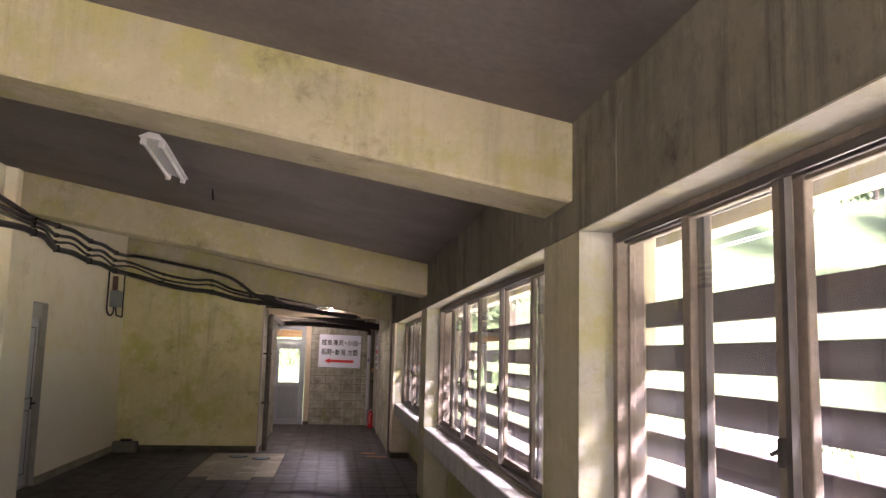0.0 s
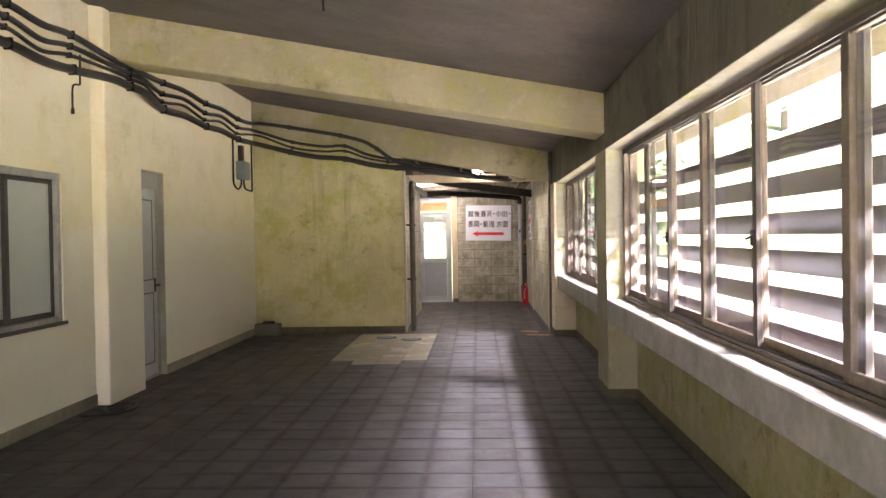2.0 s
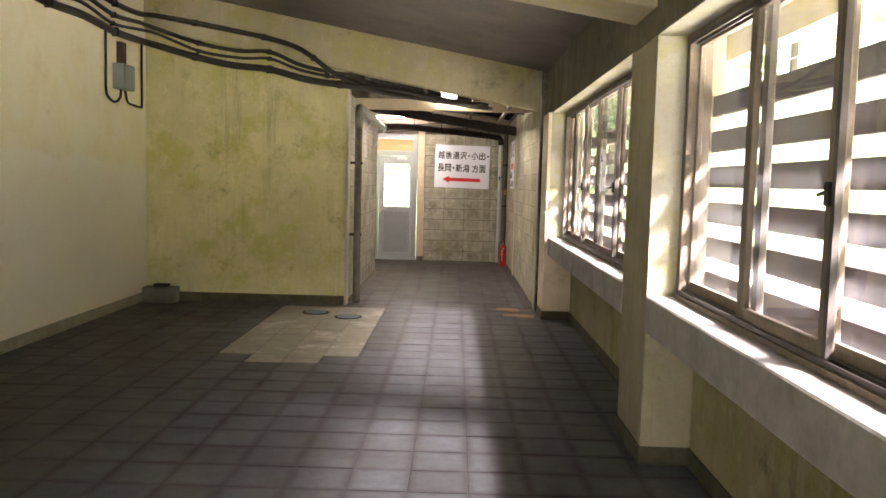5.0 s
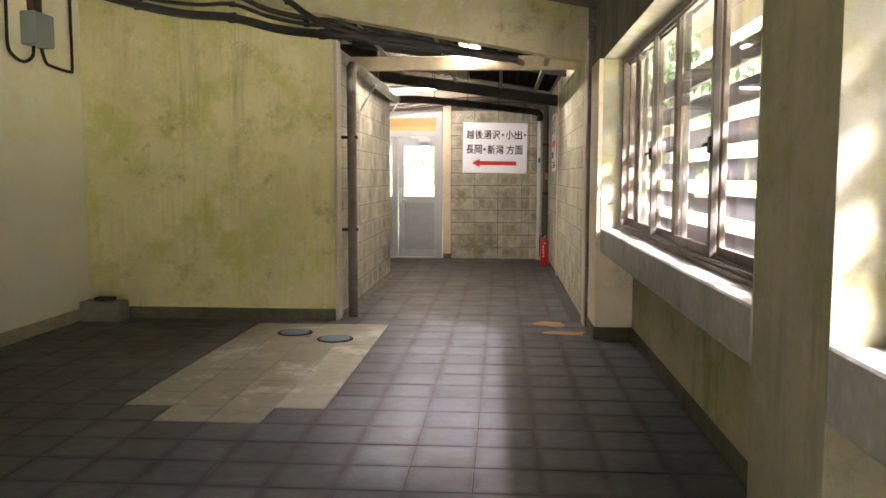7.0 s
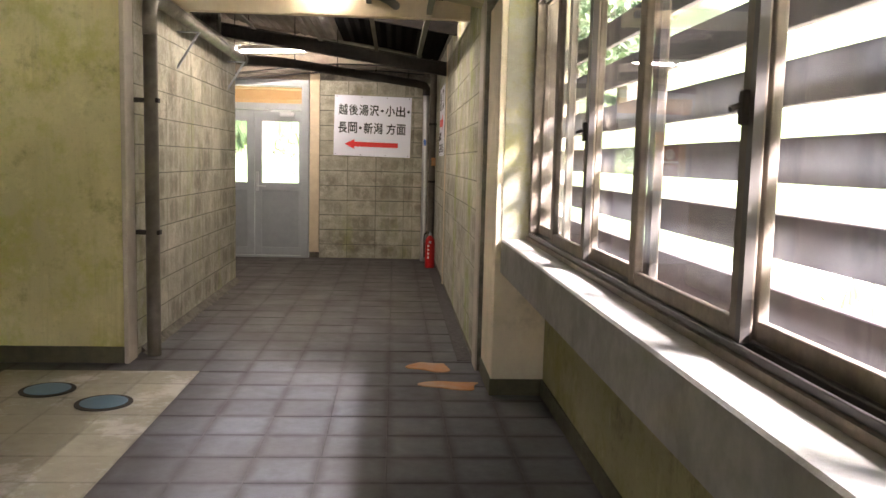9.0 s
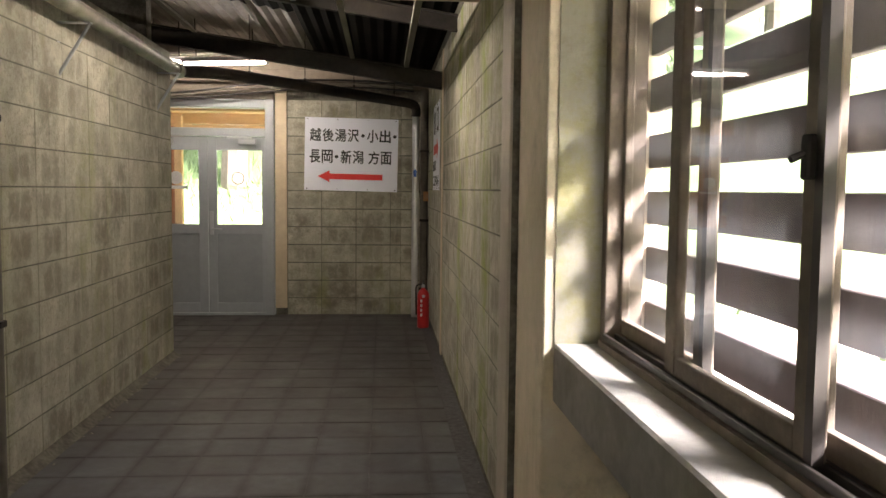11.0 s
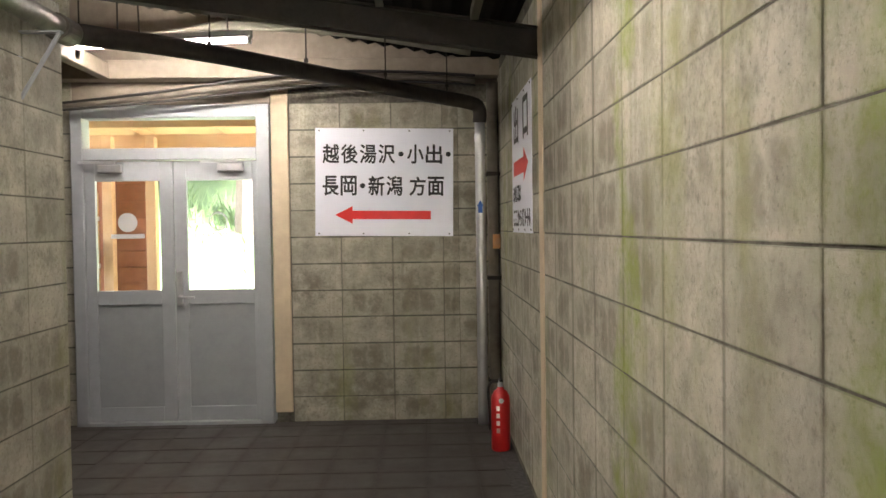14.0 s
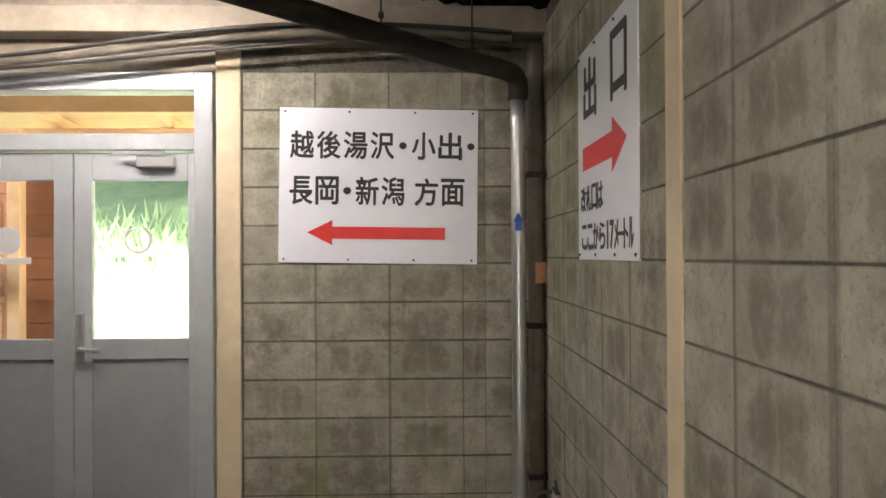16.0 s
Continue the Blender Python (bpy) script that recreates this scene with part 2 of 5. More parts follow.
M_WOOD = surface("new_timber", (0.62, 0.42, 0.24), (0.54, 0.34, 0.18), 12, 2, (0.45, 0.27, 0.13), 0.4, 0.6, 0.1)
M_REDWOOD = surface("red_brown_boards", (0.42, 0.18, 0.09), (0.34, 0.14, 0.07), 12, 2, (0.24, 0.10, 0.05), 0.4, 0.6, 0.1)
M_BATTEN = surface("pale_timber_batten", (0.72, 0.60, 0.42), (0.64, 0.52, 0.36), 14, 2, (0.50, 0.40, 0.27), 0.4, 0.7, 0.15)


def pad_material():
    """Patching screed: each slab a shade of its own, lime smears, dirty rims."""
    n = Nodes("screed_tile")
    col = n.mix(n.ramp(n.noise(9, 7, 0.7), 0.3, 0.7), (0.46, 0.43, 0.33), (0.35, 0.325, 0.245))
    col = n.mix(n.scale(n.random(), 0.5), col, (0.28, 0.26, 0.19))
    col = n.mix(n.scale(n.ramp(n.noise(2.1, 7, 0.7), 0.53, 0.62), 0.7), col, (0.62, 0.60, 0.53))
    col = n.mix(n.scale(n.ramp(n.noise(1.5, 6, 0.7, n.stretch(1.0, 1.6, 1.0)), 0.56, 0.66), 0.6), col, (0.25, 0.23, 0.17))
    split = n.add("ShaderNodeSeparateXYZ")
    n.link(n.add("ShaderNodeTexCoord").outputs["Object"], split.inputs[0])
    for k in (0, 1):
        rim = n.add("ShaderNodeMath")
        rim.operation = "ABSOLUTE"
        n.link(split.outputs[k], rim.inputs[0])
        col = n.mix(n.scale(n.times(n.ramp(rim.outputs[0], 0.139, 0.154), n.ramp(n.noise(6, 4), 0.35, 0.6)), 0.45), col, (0.10, 0.09, 0.07))
    n.bump(n.noise(50, 6, 0.7), 0.3)
    return n.finish(col, 0.8)


M_PAD = pad_material()
M_LID = plain("blue_grey_cover", (0.09, 0.185, 0.26), 0.5, 0.2)
M_ORANGE = surface("spilt_orange_paint", (0.62, 0.26, 0.07), (0.5, 0.2, 0.06), 9, 4, (0.5, 0.42, 0.32), 0.8, 0.6, 0.2)
M_GROUT = surface("floor_bed", (0.12, 0.115, 0.11), (0.06, 0.055, 0.05), 30, 2, (0.06, 0.055, 0.05), 0.5, 0.95, 0.3)


def ground_material():
    """Pale gravel near the building, dark undergrowth on the wooded slopes."""
    n = Nodes("gravel_and_undergrowth")
    col = n.mix(n.ramp(n.noise(9, 6), 0.3, 0.7), (0.62, 0.60, 0.52), (0.50, 0.48, 0.41))
    col = n.mix(n.scale(n.ramp(n.noise(0.5, 5, 0.65), 0.42, 0.62), 0.8), col, (0.25, 0.27, 0.12))
    green = n.mix(n.ramp(n.noise(1.2, 6, 0.7), 0.35, 0.65), (0.028, 0.05, 0.02), (0.06, 0.095, 0.035))
    split = n.add("ShaderNodeSeparateXYZ")
    n.link(n.pos, split.inputs[0])
    dry = n.mix(n.ramp(n.noise(1.6, 6, 0.7), 0.35, 0.65), (0.40, 0.40, 0.21), (0.30, 0.33, 0.14))
    col = n.mix(n.ramp(split.outputs[0], 12.0, 20.0), col, dry)
    col = n.mix(n.ramp(split.outputs[0], 38.0, 41.0), col, green)
    meadow = n.mix(n.ramp(n.noise(2.0, 6, 0.7), 0.35, 0.65), (0.085, 0.125, 0.045), (0.05, 0.085, 0.03))
    col = n.mix(n.ramp(split.outputs[1], 23.5, 24.4), col, meadow)
    n.bump(n.noise(25, 6, 0.7), 0.6)
    return n.finish(col, 0.95)


M_GRAVEL = ground_material()
M_LEAF = surface("leaves", (0.05, 0.085, 0.04), (0.085, 0.13, 0.06), 2.0, 0.3, (0.12, 0.17, 0.08), 0.6, 0.6, 0.1)
M_GRASS = surface("grass_blades", (0.09, 0.14, 0.05), (0.12, 0.18, 0.07), 3.0, 0.6, (0.14, 0.19, 0.07), 0.6, 0.6, 0.1)
M_BARK = surface("bark", (0.14, 0.11, 0.08), (0.09, 0.07, 0.05), 12, 2, (0.2, 0.18, 0.14), 0.4, 0.9, 0.6)
M_TUBE = glowing("lit_tube", (1.0, 0.95, 0.86), 9.0)


def block_material():
    """Pumice block: grain, two damp cores showing through, dirty ends, moss, and a shade of its own."""
    n = Nodes("concrete_block")
    col = n.mix(n.ramp(n.noise(7, 8, 0.72), 0.35, 0.7), (0.60, 0.565, 0.455), (0.33, 0.31, 0.235))
    col = n.mix(n.scale(n.ramp(n.noise(48, 6, 0.75), 0.52, 0.68), 0.6), col, (0.19, 0.175, 0.13))
    col = n.mix(n.scale(n.ramp(n.noise(90, 4, 0.7), 0.60, 0.70), 0.5), col, (0.66, 0.63, 0.54))
    col = n.mix(n.scale(n.ramp(n.noise(70, 5, 0.75), 0.60, 0.68), 0.65), col, (0.13, 0.12, 0.09))
    col = n.mix(n.scale(n.random(), 0.4), col, (0.26, 0.245, 0.19))
    local = n.add("ShaderNodeTexCoord").outputs["Object"]
    bend, lift = n.add("ShaderNodeTexNoise"), n.add("ShaderNodeVectorMath")
    bend.inputs["Scale"].default_value, bend.inputs["Detail"].default_value = 13.0, 5.0
    n.link(n.pos, bend.inputs["Vector"])
    centred = n.add("ShaderNodeVectorMath")
    centred.operation, lift.operation = "SUBTRACT", "MULTIPLY_ADD"
    centred.inputs[1].default_value = (0.5, 0.5, 0.5)
    n.link(bend.outputs["Color"], centred.inputs[0])
    n.link(centred.outputs[0], lift.inputs[0])
    lift.inputs[1].default_value = (0.10, 0.0, 0.11)
    n.link(local, lift.inputs[2])
    split = n.add("ShaderNodeSeparateXYZ")
    n.link(lift.outputs[0], split.inputs[0])

    def calc(operation, a, b=None):
        node = n.add("ShaderNodeMath")
        node.operation = operation
        n.link(a, node.inputs[0])
        if hasattr(b, "is_linked"):
            n.link(b, node.inputs[1])
        elif b is not None:
            node.inputs[1].default_value = b
        return node.outputs[0]

    across = calc("ABSOLUTE", split.outputs[0])
    true = n.add("ShaderNodeSeparateXYZ")
    n.link(local, true.inputs[0])
    side, rise = calc("ABSOLUTE", true.outputs[0]), calc("ABSOLUTE", true.outputs[2])
    u = calc("DIVIDE", calc("SUBTRACT", across, 0.062), 0.058)
    v = calc("DIVIDE", split.outputs[2], 0.075)
    u, v = calc("MULTIPLY", u, u), calc("MULTIPLY", v, v)
    away = calc("ADD", calc("MULTIPLY", u, u), calc("MULTIPLY", v, v))
    core = n.times(n.ramp(away, 1.7, 0.15), n.ramp(n.noise(1.7, 4, 0.6), 0.34, 0.52))
    chance = n.ramp(n.random(), 0.1, 0.6)
    core = n.times(core, chance)
    core = n.times(core, n.ramp(n.noise(23, 5), 0.2, 0.5))
    col = n.mix(n.scale(core, 0.6), col, (0.17, 0.155, 0.11))
    beds = n.times(n.ramp(rise, 0.0955, 0.1005), n.ramp(n.noise(4.3, 6, 0.75), 0.33, 0.52))
    col = n.mix(n.scale(beds, 0.85), col, (0.055, 0.078, 0.06))
    ends = n.times(n.ramp(side, 0.188, 0.198), n.ramp(n.noise(3.1, 6, 0.75), 0.30, 0.52))
    col = n.mix(n.scale(ends, 0.6), col, (0.13, 0.12, 0.09))
    damp = n.ramp(n.noise(1.5, 7, 0.7), 0.54, 0.66)
    col = n.mix(n.scale(n.times(damp, n.ramp(n.noise(14, 5), 0.25, 0.55)), 0.65), col, (0.17, 0.155, 0.115))
    runs = n.ramp(n.noise(1.0, 6, 0.7, n.stretch(10, 10, 0.5)), 0.56, 0.72)
    col = n.mix(n.scale(runs, 0.4), col, (0.14, 0.13, 0.095))
    moss = n.ramp(n.noise(1.0, 5, 0.6, n.stretch(1.6, 1.6, 0.4)), 0.53, 0.63)
    col = n.mix(n.scale(n.times(moss, n.ramp(n.noise(8, 5), 0.3, 0.6)), 0.5), col, (0.27, 0.29, 0.09))
    # green runs of moss down the wall where the roof leaks
    place, off = n.add("ShaderNodeSeparateXYZ"), n.add("ShaderNodeMath")
    n.link(n.pos, place.inputs[0])
    off.operation = "MULTIPLY_ADD"
    n.link(n.noise(2.5, 5, 0.65), off.inputs[0])
    off.inputs[1].default_value = 0.7
    n.link(place.outputs[1], off.inputs[2])
    east = n.ramp(place.outputs[0], 0.3, 0.4)
    for middle, reach in ((16.17, 0.30), (17.57, 0.13)):
        wet = calc("ABSOLUTE", calc("SUBTRACT", off.outputs[0], middle))
        leak = n.times(n.times(n.ramp(wet, reach, 0.03), n.times(n.ramp(n.noise(6, 6, 0.7), 0.3, 0.6), n.ramp(n.noise(2.4, 5, 0.65), 0.28, 0.50))), east)
        col = n.mix(n.scale(leak, 0.8), col, (0.25, 0.31, 0.06))
    n.bump(n.noise(75, 8, 0.82), 0.9, 0.010)
    return n.finish(col, 0.92)


M_BLOCK = block_material()


def tile_material():
    n = Nodes("slate_grey_floor_tile")
    col = n.mix(n.ramp(n.noise(16, 7, 0.7), 0.3, 0.7), (0.138, 0.143, 0.160), (0.095, 0.097, 0.107))
    col = n.mix(n.scale(n.ramp(n.noise(1.4, 5, 0.65), 0.45, 0.7), 0.6), col, (0.066, 0.058, 0.05))
    col = n.mix(n.scale(n.random(), 0.45), col, (0.06, 0.053, 0.047))
    cell = n.add("ShaderNodeVectorMath")
    cell.operation = "FRACTION"
    shift = n.add("ShaderNodeMapping")
    shift.inputs["Scale"].default_value = (1 / 0.308, 1 / 0.308, 0)
    shift.inputs["Location"].default_value = (1.086 / 0.308 + 20, -11.811 / 0.308 + 60, 0)
    n.link(n.pos, shift.inputs["Vector"])
    n.link(shift.outputs[0], cell.inputs[0])
    split = n.add("ShaderNodeSeparateXYZ")
    n.link(cell.outputs[0], split.inputs[0])
    edges = []
    for k in (0, 1):
        a, b = n.add("ShaderNodeMath"), n.add("ShaderNodeMath")
        a.operation, b.operation = "SUBTRACT", "ABSOLUTE"
        n.link(split.outputs[k], a.inputs[0])
        a.inputs[1].default_value = 0.5
        n.link(a.outputs[0], b.inputs[0])
        edges.append(b.outputs[0])
    far = n.add("ShaderNodeMath")
    far.operation = "MAXIMUM"
    n.link(edges[0], far.inputs[0])
    n.link(edges[1], far.inputs[1])
    grime = n.times(n.ramp(far.outputs[0], 0.33, 0.5), n.ramp(n.noise(1.6, 4), 0.25, 0.6))
    col = n.mix(n.scale(grime, 0.75), col, (0.035, 0.031, 0.028))
    scuff = n.times(n.ramp(n.noise(1.0, 7, 0.75, n.stretch(22, 5, 1)), 0.6, 0.75), n.ramp(n.noise(0.9, 4), 0.45, 0.6))
    col = n.mix(n.scale(scuff, 0.35), col, (0.2, 0.19, 0.175))
    # a brown film of trodden dirt along the cream wall and through the block corridor
    place, drift = n.add("ShaderNodeSeparateXYZ"), n.add("ShaderNodeVectorMath")
    wander = n.add("ShaderNodeTexNoise")
    wander.inputs["Scale"].default_value, wander.inputs["Detail"].default_value = 1.4, 6.0
    n.link(n.pos, wander.inputs["Vector"])
    drift.operation = "ADD"
    n.link(n.pos, drift.inputs[0])
    n.link(wander.outputs["Color"], drift.inputs[1])
    n.link(drift.outputs[0], place.inputs[0])
    dirt = n.mix(n.ramp(n.noise(20, 6, 0.7), 0.3, 0.7), (0.072, 0.060, 0.046), (0.050, 0.041, 0.031))
    col = n.mix(n.scale(n.ramp(place.outputs[0], -1.5, -2.3), 0.7), col, dirt)
    col = n.mix(n.scale(n.ramp(place.outputs[1], 15.4, 17.4), 0.7), col, dirt)
    col = n.mix(n.scale(n.ramp(far.outputs[0], 0.39, 0.5), 0.3), col, (0.026, 0.022, 0.018))
    n.bump(n.noise(70, 5), 0.12)
    return n.finish(col, n.ramp(n.noise(3, 4), -0.6, 1.2), 0.0, 0.3)


M_TILE = tile_material()

# ---- mesh helpers ----


def bm_box(x0, y0, z0, x1, y1, z1, bevel=0.0, bm=None):
    bm = bm or bmesh.new()
    m = Matrix.Translation(((x0 + x1) / 2, (y0 + y1) / 2, (z0 + z1) / 2)) @ Matrix.Diagonal((abs(x1 - x0), abs(y1 - y0), abs(z1 - z0), 1))
    made = bmesh.ops.create_cube(bm, size=1.0, matrix=m)
    if bevel:
        edges = list({e for v in made["verts"] for e in v.link_edges})
        bmesh.ops.bevel(bm, geom=edges, offset=bevel, segments=1, affect="EDGES")
    return bm


def bm_rod(a, b, r, seg=12, bm=None, r2=None):
    bm = bm or bmesh.new()
    a, b = Vector(a), Vector(b)
    m = Matrix.Translation((a + b) / 2) @ (b - a).to_track_quat("Z", "Y").to_matrix().to_4x4()
    bmesh.ops.create_cone(bm, cap_ends=True, segments=seg, radius1=r, radius2=r if r2 is None else r2, depth=(b - a).length, matrix=m)
    return bm


def bm_prism(outline, y0, y1):
    """The outline's (x, z) points drawn out from y0 to y1."""
    bm = bmesh.new()
    front = [bm.verts.new((x, y0, z)) for x, z in outline]
    back = [bm.verts.new((x, y1, z)) for x, z in outline]
    bm.faces.new(front)
    bm.faces.new(back[::-1])
    for i in range(len(outline)):
        j = (i + 1) % len(outline)
        bm.faces.new((front[j], front[i], back[i], back[j]))
    bmesh.ops.recalc_face_normals(bm, faces=bm.faces)
    return bm


def bm_lathe(profile, seg=24, centre=(0, 0, 0)):
    """(radius, z) profile turned about the upright axis."""
    bm = bmesh.new()
    rings = []
    for r, z in profile:
        rings.append([bm.verts.new((centre[0] + r * math.cos(2 * math.pi * i / seg), centre[1] + r * math.sin(2 * math.pi * i / seg), centre[2] + z)) for i in range(seg)])
    for a, b in zip(rings, rings[1:]):
        for i in range(seg):
            j = (i + 1) % seg
            bm.faces.new((a[i], a[j], b[j], b[i]))
    bm.faces.new(rings[0][::-1])
    bm.faces.new(rings[-1])
    return bm


def bm_tube(points, r, seg=10):
    """A round tube along a smooth line through the points."""
    pts = [Vector(p) for p in points]
    line = []
    for i in range(len(pts) - 1):
        p0, p1, p2, p3 = pts[max(i - 1, 0)], pts[i], pts[i + 1], pts[min(i + 2, len(pts) - 1)]
        for k in range(6):
            u = k / 6
            line.append(0.5 * (2 * p1 + (p2 - p0) * u + (2 * p0 - 5 * p1 + 4 * p2 - p3) * u * u + (3 * p1 - p0 - 3 * p2 + p3) * u ** 3))
    line.append(pts[-1])
    bm = bmesh.new()
    rings = []
    for i, p in enumerate(line):
        d = (line[min(i + 1, len(line) - 1)] - line[max(i - 1, 0)]).normalized()
        u = d.cross(Vector((0.13, 0.21, 0.97))).normalized()
        v = d.cross(u)
        rings.append([bm.verts.new(p + r * (math.cos(2 * math.pi * k / seg) * u + math.sin(2 * math.pi * k / seg) * v)) for k in range(seg)])
    for a, b in zip(rings, rings[1:]):
        for k in range(seg):
            j = (k + 1) % seg
            bm.faces.new((a[k], a[j], b[j], b[k]))
    bm.faces.new(rings[0][::-1])
    bm.faces.new(rings[-1])
    for f in bm.faces:
        f.smooth = True
    return bm


def mesh_of(bm, material, smooth=False):
    me = bpy.data.meshes.new("mesh")
    bmesh.ops.recalc_face_normals(bm, faces=bm.faces)
    if smooth:
        for f in bm.faces:
            f.smooth = True
    bm.to_mesh(me)
    bm.free()
    me.materials.append(material)
    return me


def part(name, bm, material, parent=None, label="", smooth=False):
    ob = new(name, mesh_of(bm, material, smooth))
    if parent:
        ob.parent = parent
    return tagged(ob, label)


def setting(name, bm, material, label, category=""):
    return tagged(part(name, bm, material), label, category or name.split("_")[0], "", "structure")


def thing(name, label, category, group="", at=(0, 0, 0)):
    ob = new(name)
    ob.empty_display_size = 0.1
    ob.location = at
    return tagged(ob, label, category, group)


def piece(name, me, parent, m):
    ob = new(name, me)
    ob.parent = parent
    ob.matrix_basis = m
    return ob


# ---- plan ----
LEFT, RIGHT, BACK, NEAR = -4.09, 0.80, 15.10, -4.2      # inner faces of the hall
SPAN = 1.08                                             # face of the wall under the sills
LINTEL, SILL = 2.37, 0.95
CORR_L, CORR_R, END = -1.62, 0.745, 21.2                # corridor faces


def ceil_z(x):
    return 2.90 - 0.19 * (x - 0.80)


def beam_z(x):
    return 2.515 - 0.174 * (x - 0.80)


# ---- floor bed ----
setting("floor", bm_box(LEFT - 0.3, NEAR - 0.2, -0.25, 1.17, END + 0.3, -0.003), M_GROUT, "dark grey tiled floor of the passage", "floor")

# ---- hall: left wall with a window and a door ----
bm = bmesh.new()
T = 0.2
for y0, y1, z0, z1 in ((NEAR, 7.38, 0, 4.3), (7.38, 8.88, 0, 0.87), (7.38, 8.88, 2.18, 4.3), (8.88, 10.34, 0, 4.3),
                       (10.34, 11.22, 2.36, 4.3), (11.22, BACK + 0.2, 0, 4.3)):
    bm_box(LEFT - T, y0, z0, LEFT, y1, z1, 0, bm)
setting("wall_west", bm, M_CREAM, "cream painted plaster wall with yellow damp stains", "wall")
# unseen end wall; its wide opening is added to bring daylight into the hall
bm = bmesh.new()
for x0, x1, z0, z1 in ((LEFT - T, -3.8, 0, 4.4), (0.4, 1.17, 0, 4.4), (-3.8, 0.4, 2.75, 4.4)):
    bm_box(x0, NEAR - 0.2, z0, x1, NEAR, z1, 0, bm)
setting("wall_south", bm, M_CREAM, "unseen cream end wall with an added opening that lets daylight in", "wall")

# pilasters under the beams
BEAMS = ((3.45, 3.92), (9.60, 10.10))
for y0, y1 in ((3.40, 4.06), (9.45, 10.28), (-3.2, -2.6)):
    setting("pilaster", bm_box(LEFT, y0, 0, -3.95, y1, 3.85, 0.008), M_CREAM, "cream painted concrete pilaster on the plaster wall", "pilaster")

# ---- hall: back wall, opening to the block corridor ----
bm = bmesh.new()
bm_box(LEFT - T, BACK, 0, CORR_L, BACK + 0.14, 4.2, 0, bm)
setting("wall_north", bm, M_GREEN, "yellow-green mossy plaster wall with damp patches", "wall")

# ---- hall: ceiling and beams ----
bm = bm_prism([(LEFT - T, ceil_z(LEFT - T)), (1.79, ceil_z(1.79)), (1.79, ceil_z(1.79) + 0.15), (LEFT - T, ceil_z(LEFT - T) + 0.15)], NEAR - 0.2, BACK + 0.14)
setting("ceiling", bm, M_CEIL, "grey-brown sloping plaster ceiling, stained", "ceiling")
for y0, y1 in BEAMS + ((-3.1, -2.65),):
    bm = bm_prism([(LEFT, beam_z(LEFT)), (RIGHT, beam_z(RIGHT)), (RIGHT, ceil_z(RIGHT) + 0.02), (LEFT, ceil_z(LEFT) + 0.02)], y0, y1)
    bmesh.ops.bevel(bm, geom=[e for e in bm.edges if all(v.co.z < beam_z(v.co.x) + 0.1 for v in e.verts)], offset=0.012, segments=1, affect="EDGES")
    setting("beam", bm, M_BEAM, "cream painted sloping concrete ceiling beam, stained", "beam")
bm = bm_prism([(LEFT, 3.32), (RIGHT, 2.42), (RIGHT, ceil_z(RIGHT) + 0.02), (LEFT, ceil_z(LEFT) + 0.02)], 15.04, 15.239)
setting("beam_opening", bm, M_BEAM, "mossy concrete beam over the corridor opening", "beam")

# ---- hall: window wall ----
BAYS = ((-2.6, 3.35), (3.97, 9.56), (10.20, 14.40))
PILLARS = ((-3.2, -2.6), (3.35, 3.97), (9.56, 10.20), (14.40, 14.95))
setting("lintel", bm_box(RIGHT, NEAR, LINTEL, 1.17, 14.95, 3.02), M_LINTEL, "dark streaked concrete lintel over the windows", "lintel")
for y0, y1 in PILLARS + ((NEAR, -3.2),):
    face = RIGHT + 0.004 if y0 < 14 else 0.762
    setting("pillar", bm_box(face, y0, 0, 1.17, y1, LINTEL, 0.006), M_PILLAR if y0 < 14 else M_PILLAR_BROWN, "grey-green concrete pillar between the windows", "pillar")
    setting("pillar_plinth", bm_box(face - 0.008, y0 - 0.008, 0, 1.1, y1 + 0.008, 0.10), M_MOULD, "dark painted plinth round the pillar", "plinth")
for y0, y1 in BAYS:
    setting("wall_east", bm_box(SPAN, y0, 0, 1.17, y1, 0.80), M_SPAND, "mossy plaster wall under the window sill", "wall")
    setting("sill", bm_box(RIGHT, y0, 0.745, 1.17, y1, SILL, 0.008), M_SILL, "pale painted concrete window sill, worn", "sill")
    setting("baseboard", bm_box(SPAN - 0.012, y0, 0, SPAN, y1, 0.10), M_MOULD, "dark grey painted skirting", "baseboard")
    setting("trim", bm_box(RIGHT, y0 + 0.001, LINTEL - 0.006, 1.0, y1 - 0.001, LINTEL - 0.001), M_REVEAL, "cream painted soffit of the window opening", "trim")
    setting("trim", bm_box(RIGHT + 0.002, y1 - 0.006, SILL, 1.0, y1 - 0.001, LINTEL - 0.007), M_REVEAL, "cream painted window reveal", "trim")
    setting("trim", bm_box(RIGHT + 0.002, y0 + 0.001, SILL, 1.0, y0 + 0.006, LINTEL - 0.007), M_REVEAL, "cream painted window reveal", "trim")
for y0, y1 in ((NEAR, 9.45), (11.22, BACK), (10.28, 10.335)):
    setting("baseboard", bm_box(LEFT, y0, 0, LEFT + 0.015, y1, 0.11), M_PALE_SKIRT, "pale grey painted skirting", "baseboard")
setting("baseboard", bm_box(LEFT, BACK - 0.015, 0, CORR_L, BACK, 0.11), M_MOULD, "dark mouldy painted skirting", "baseboard")

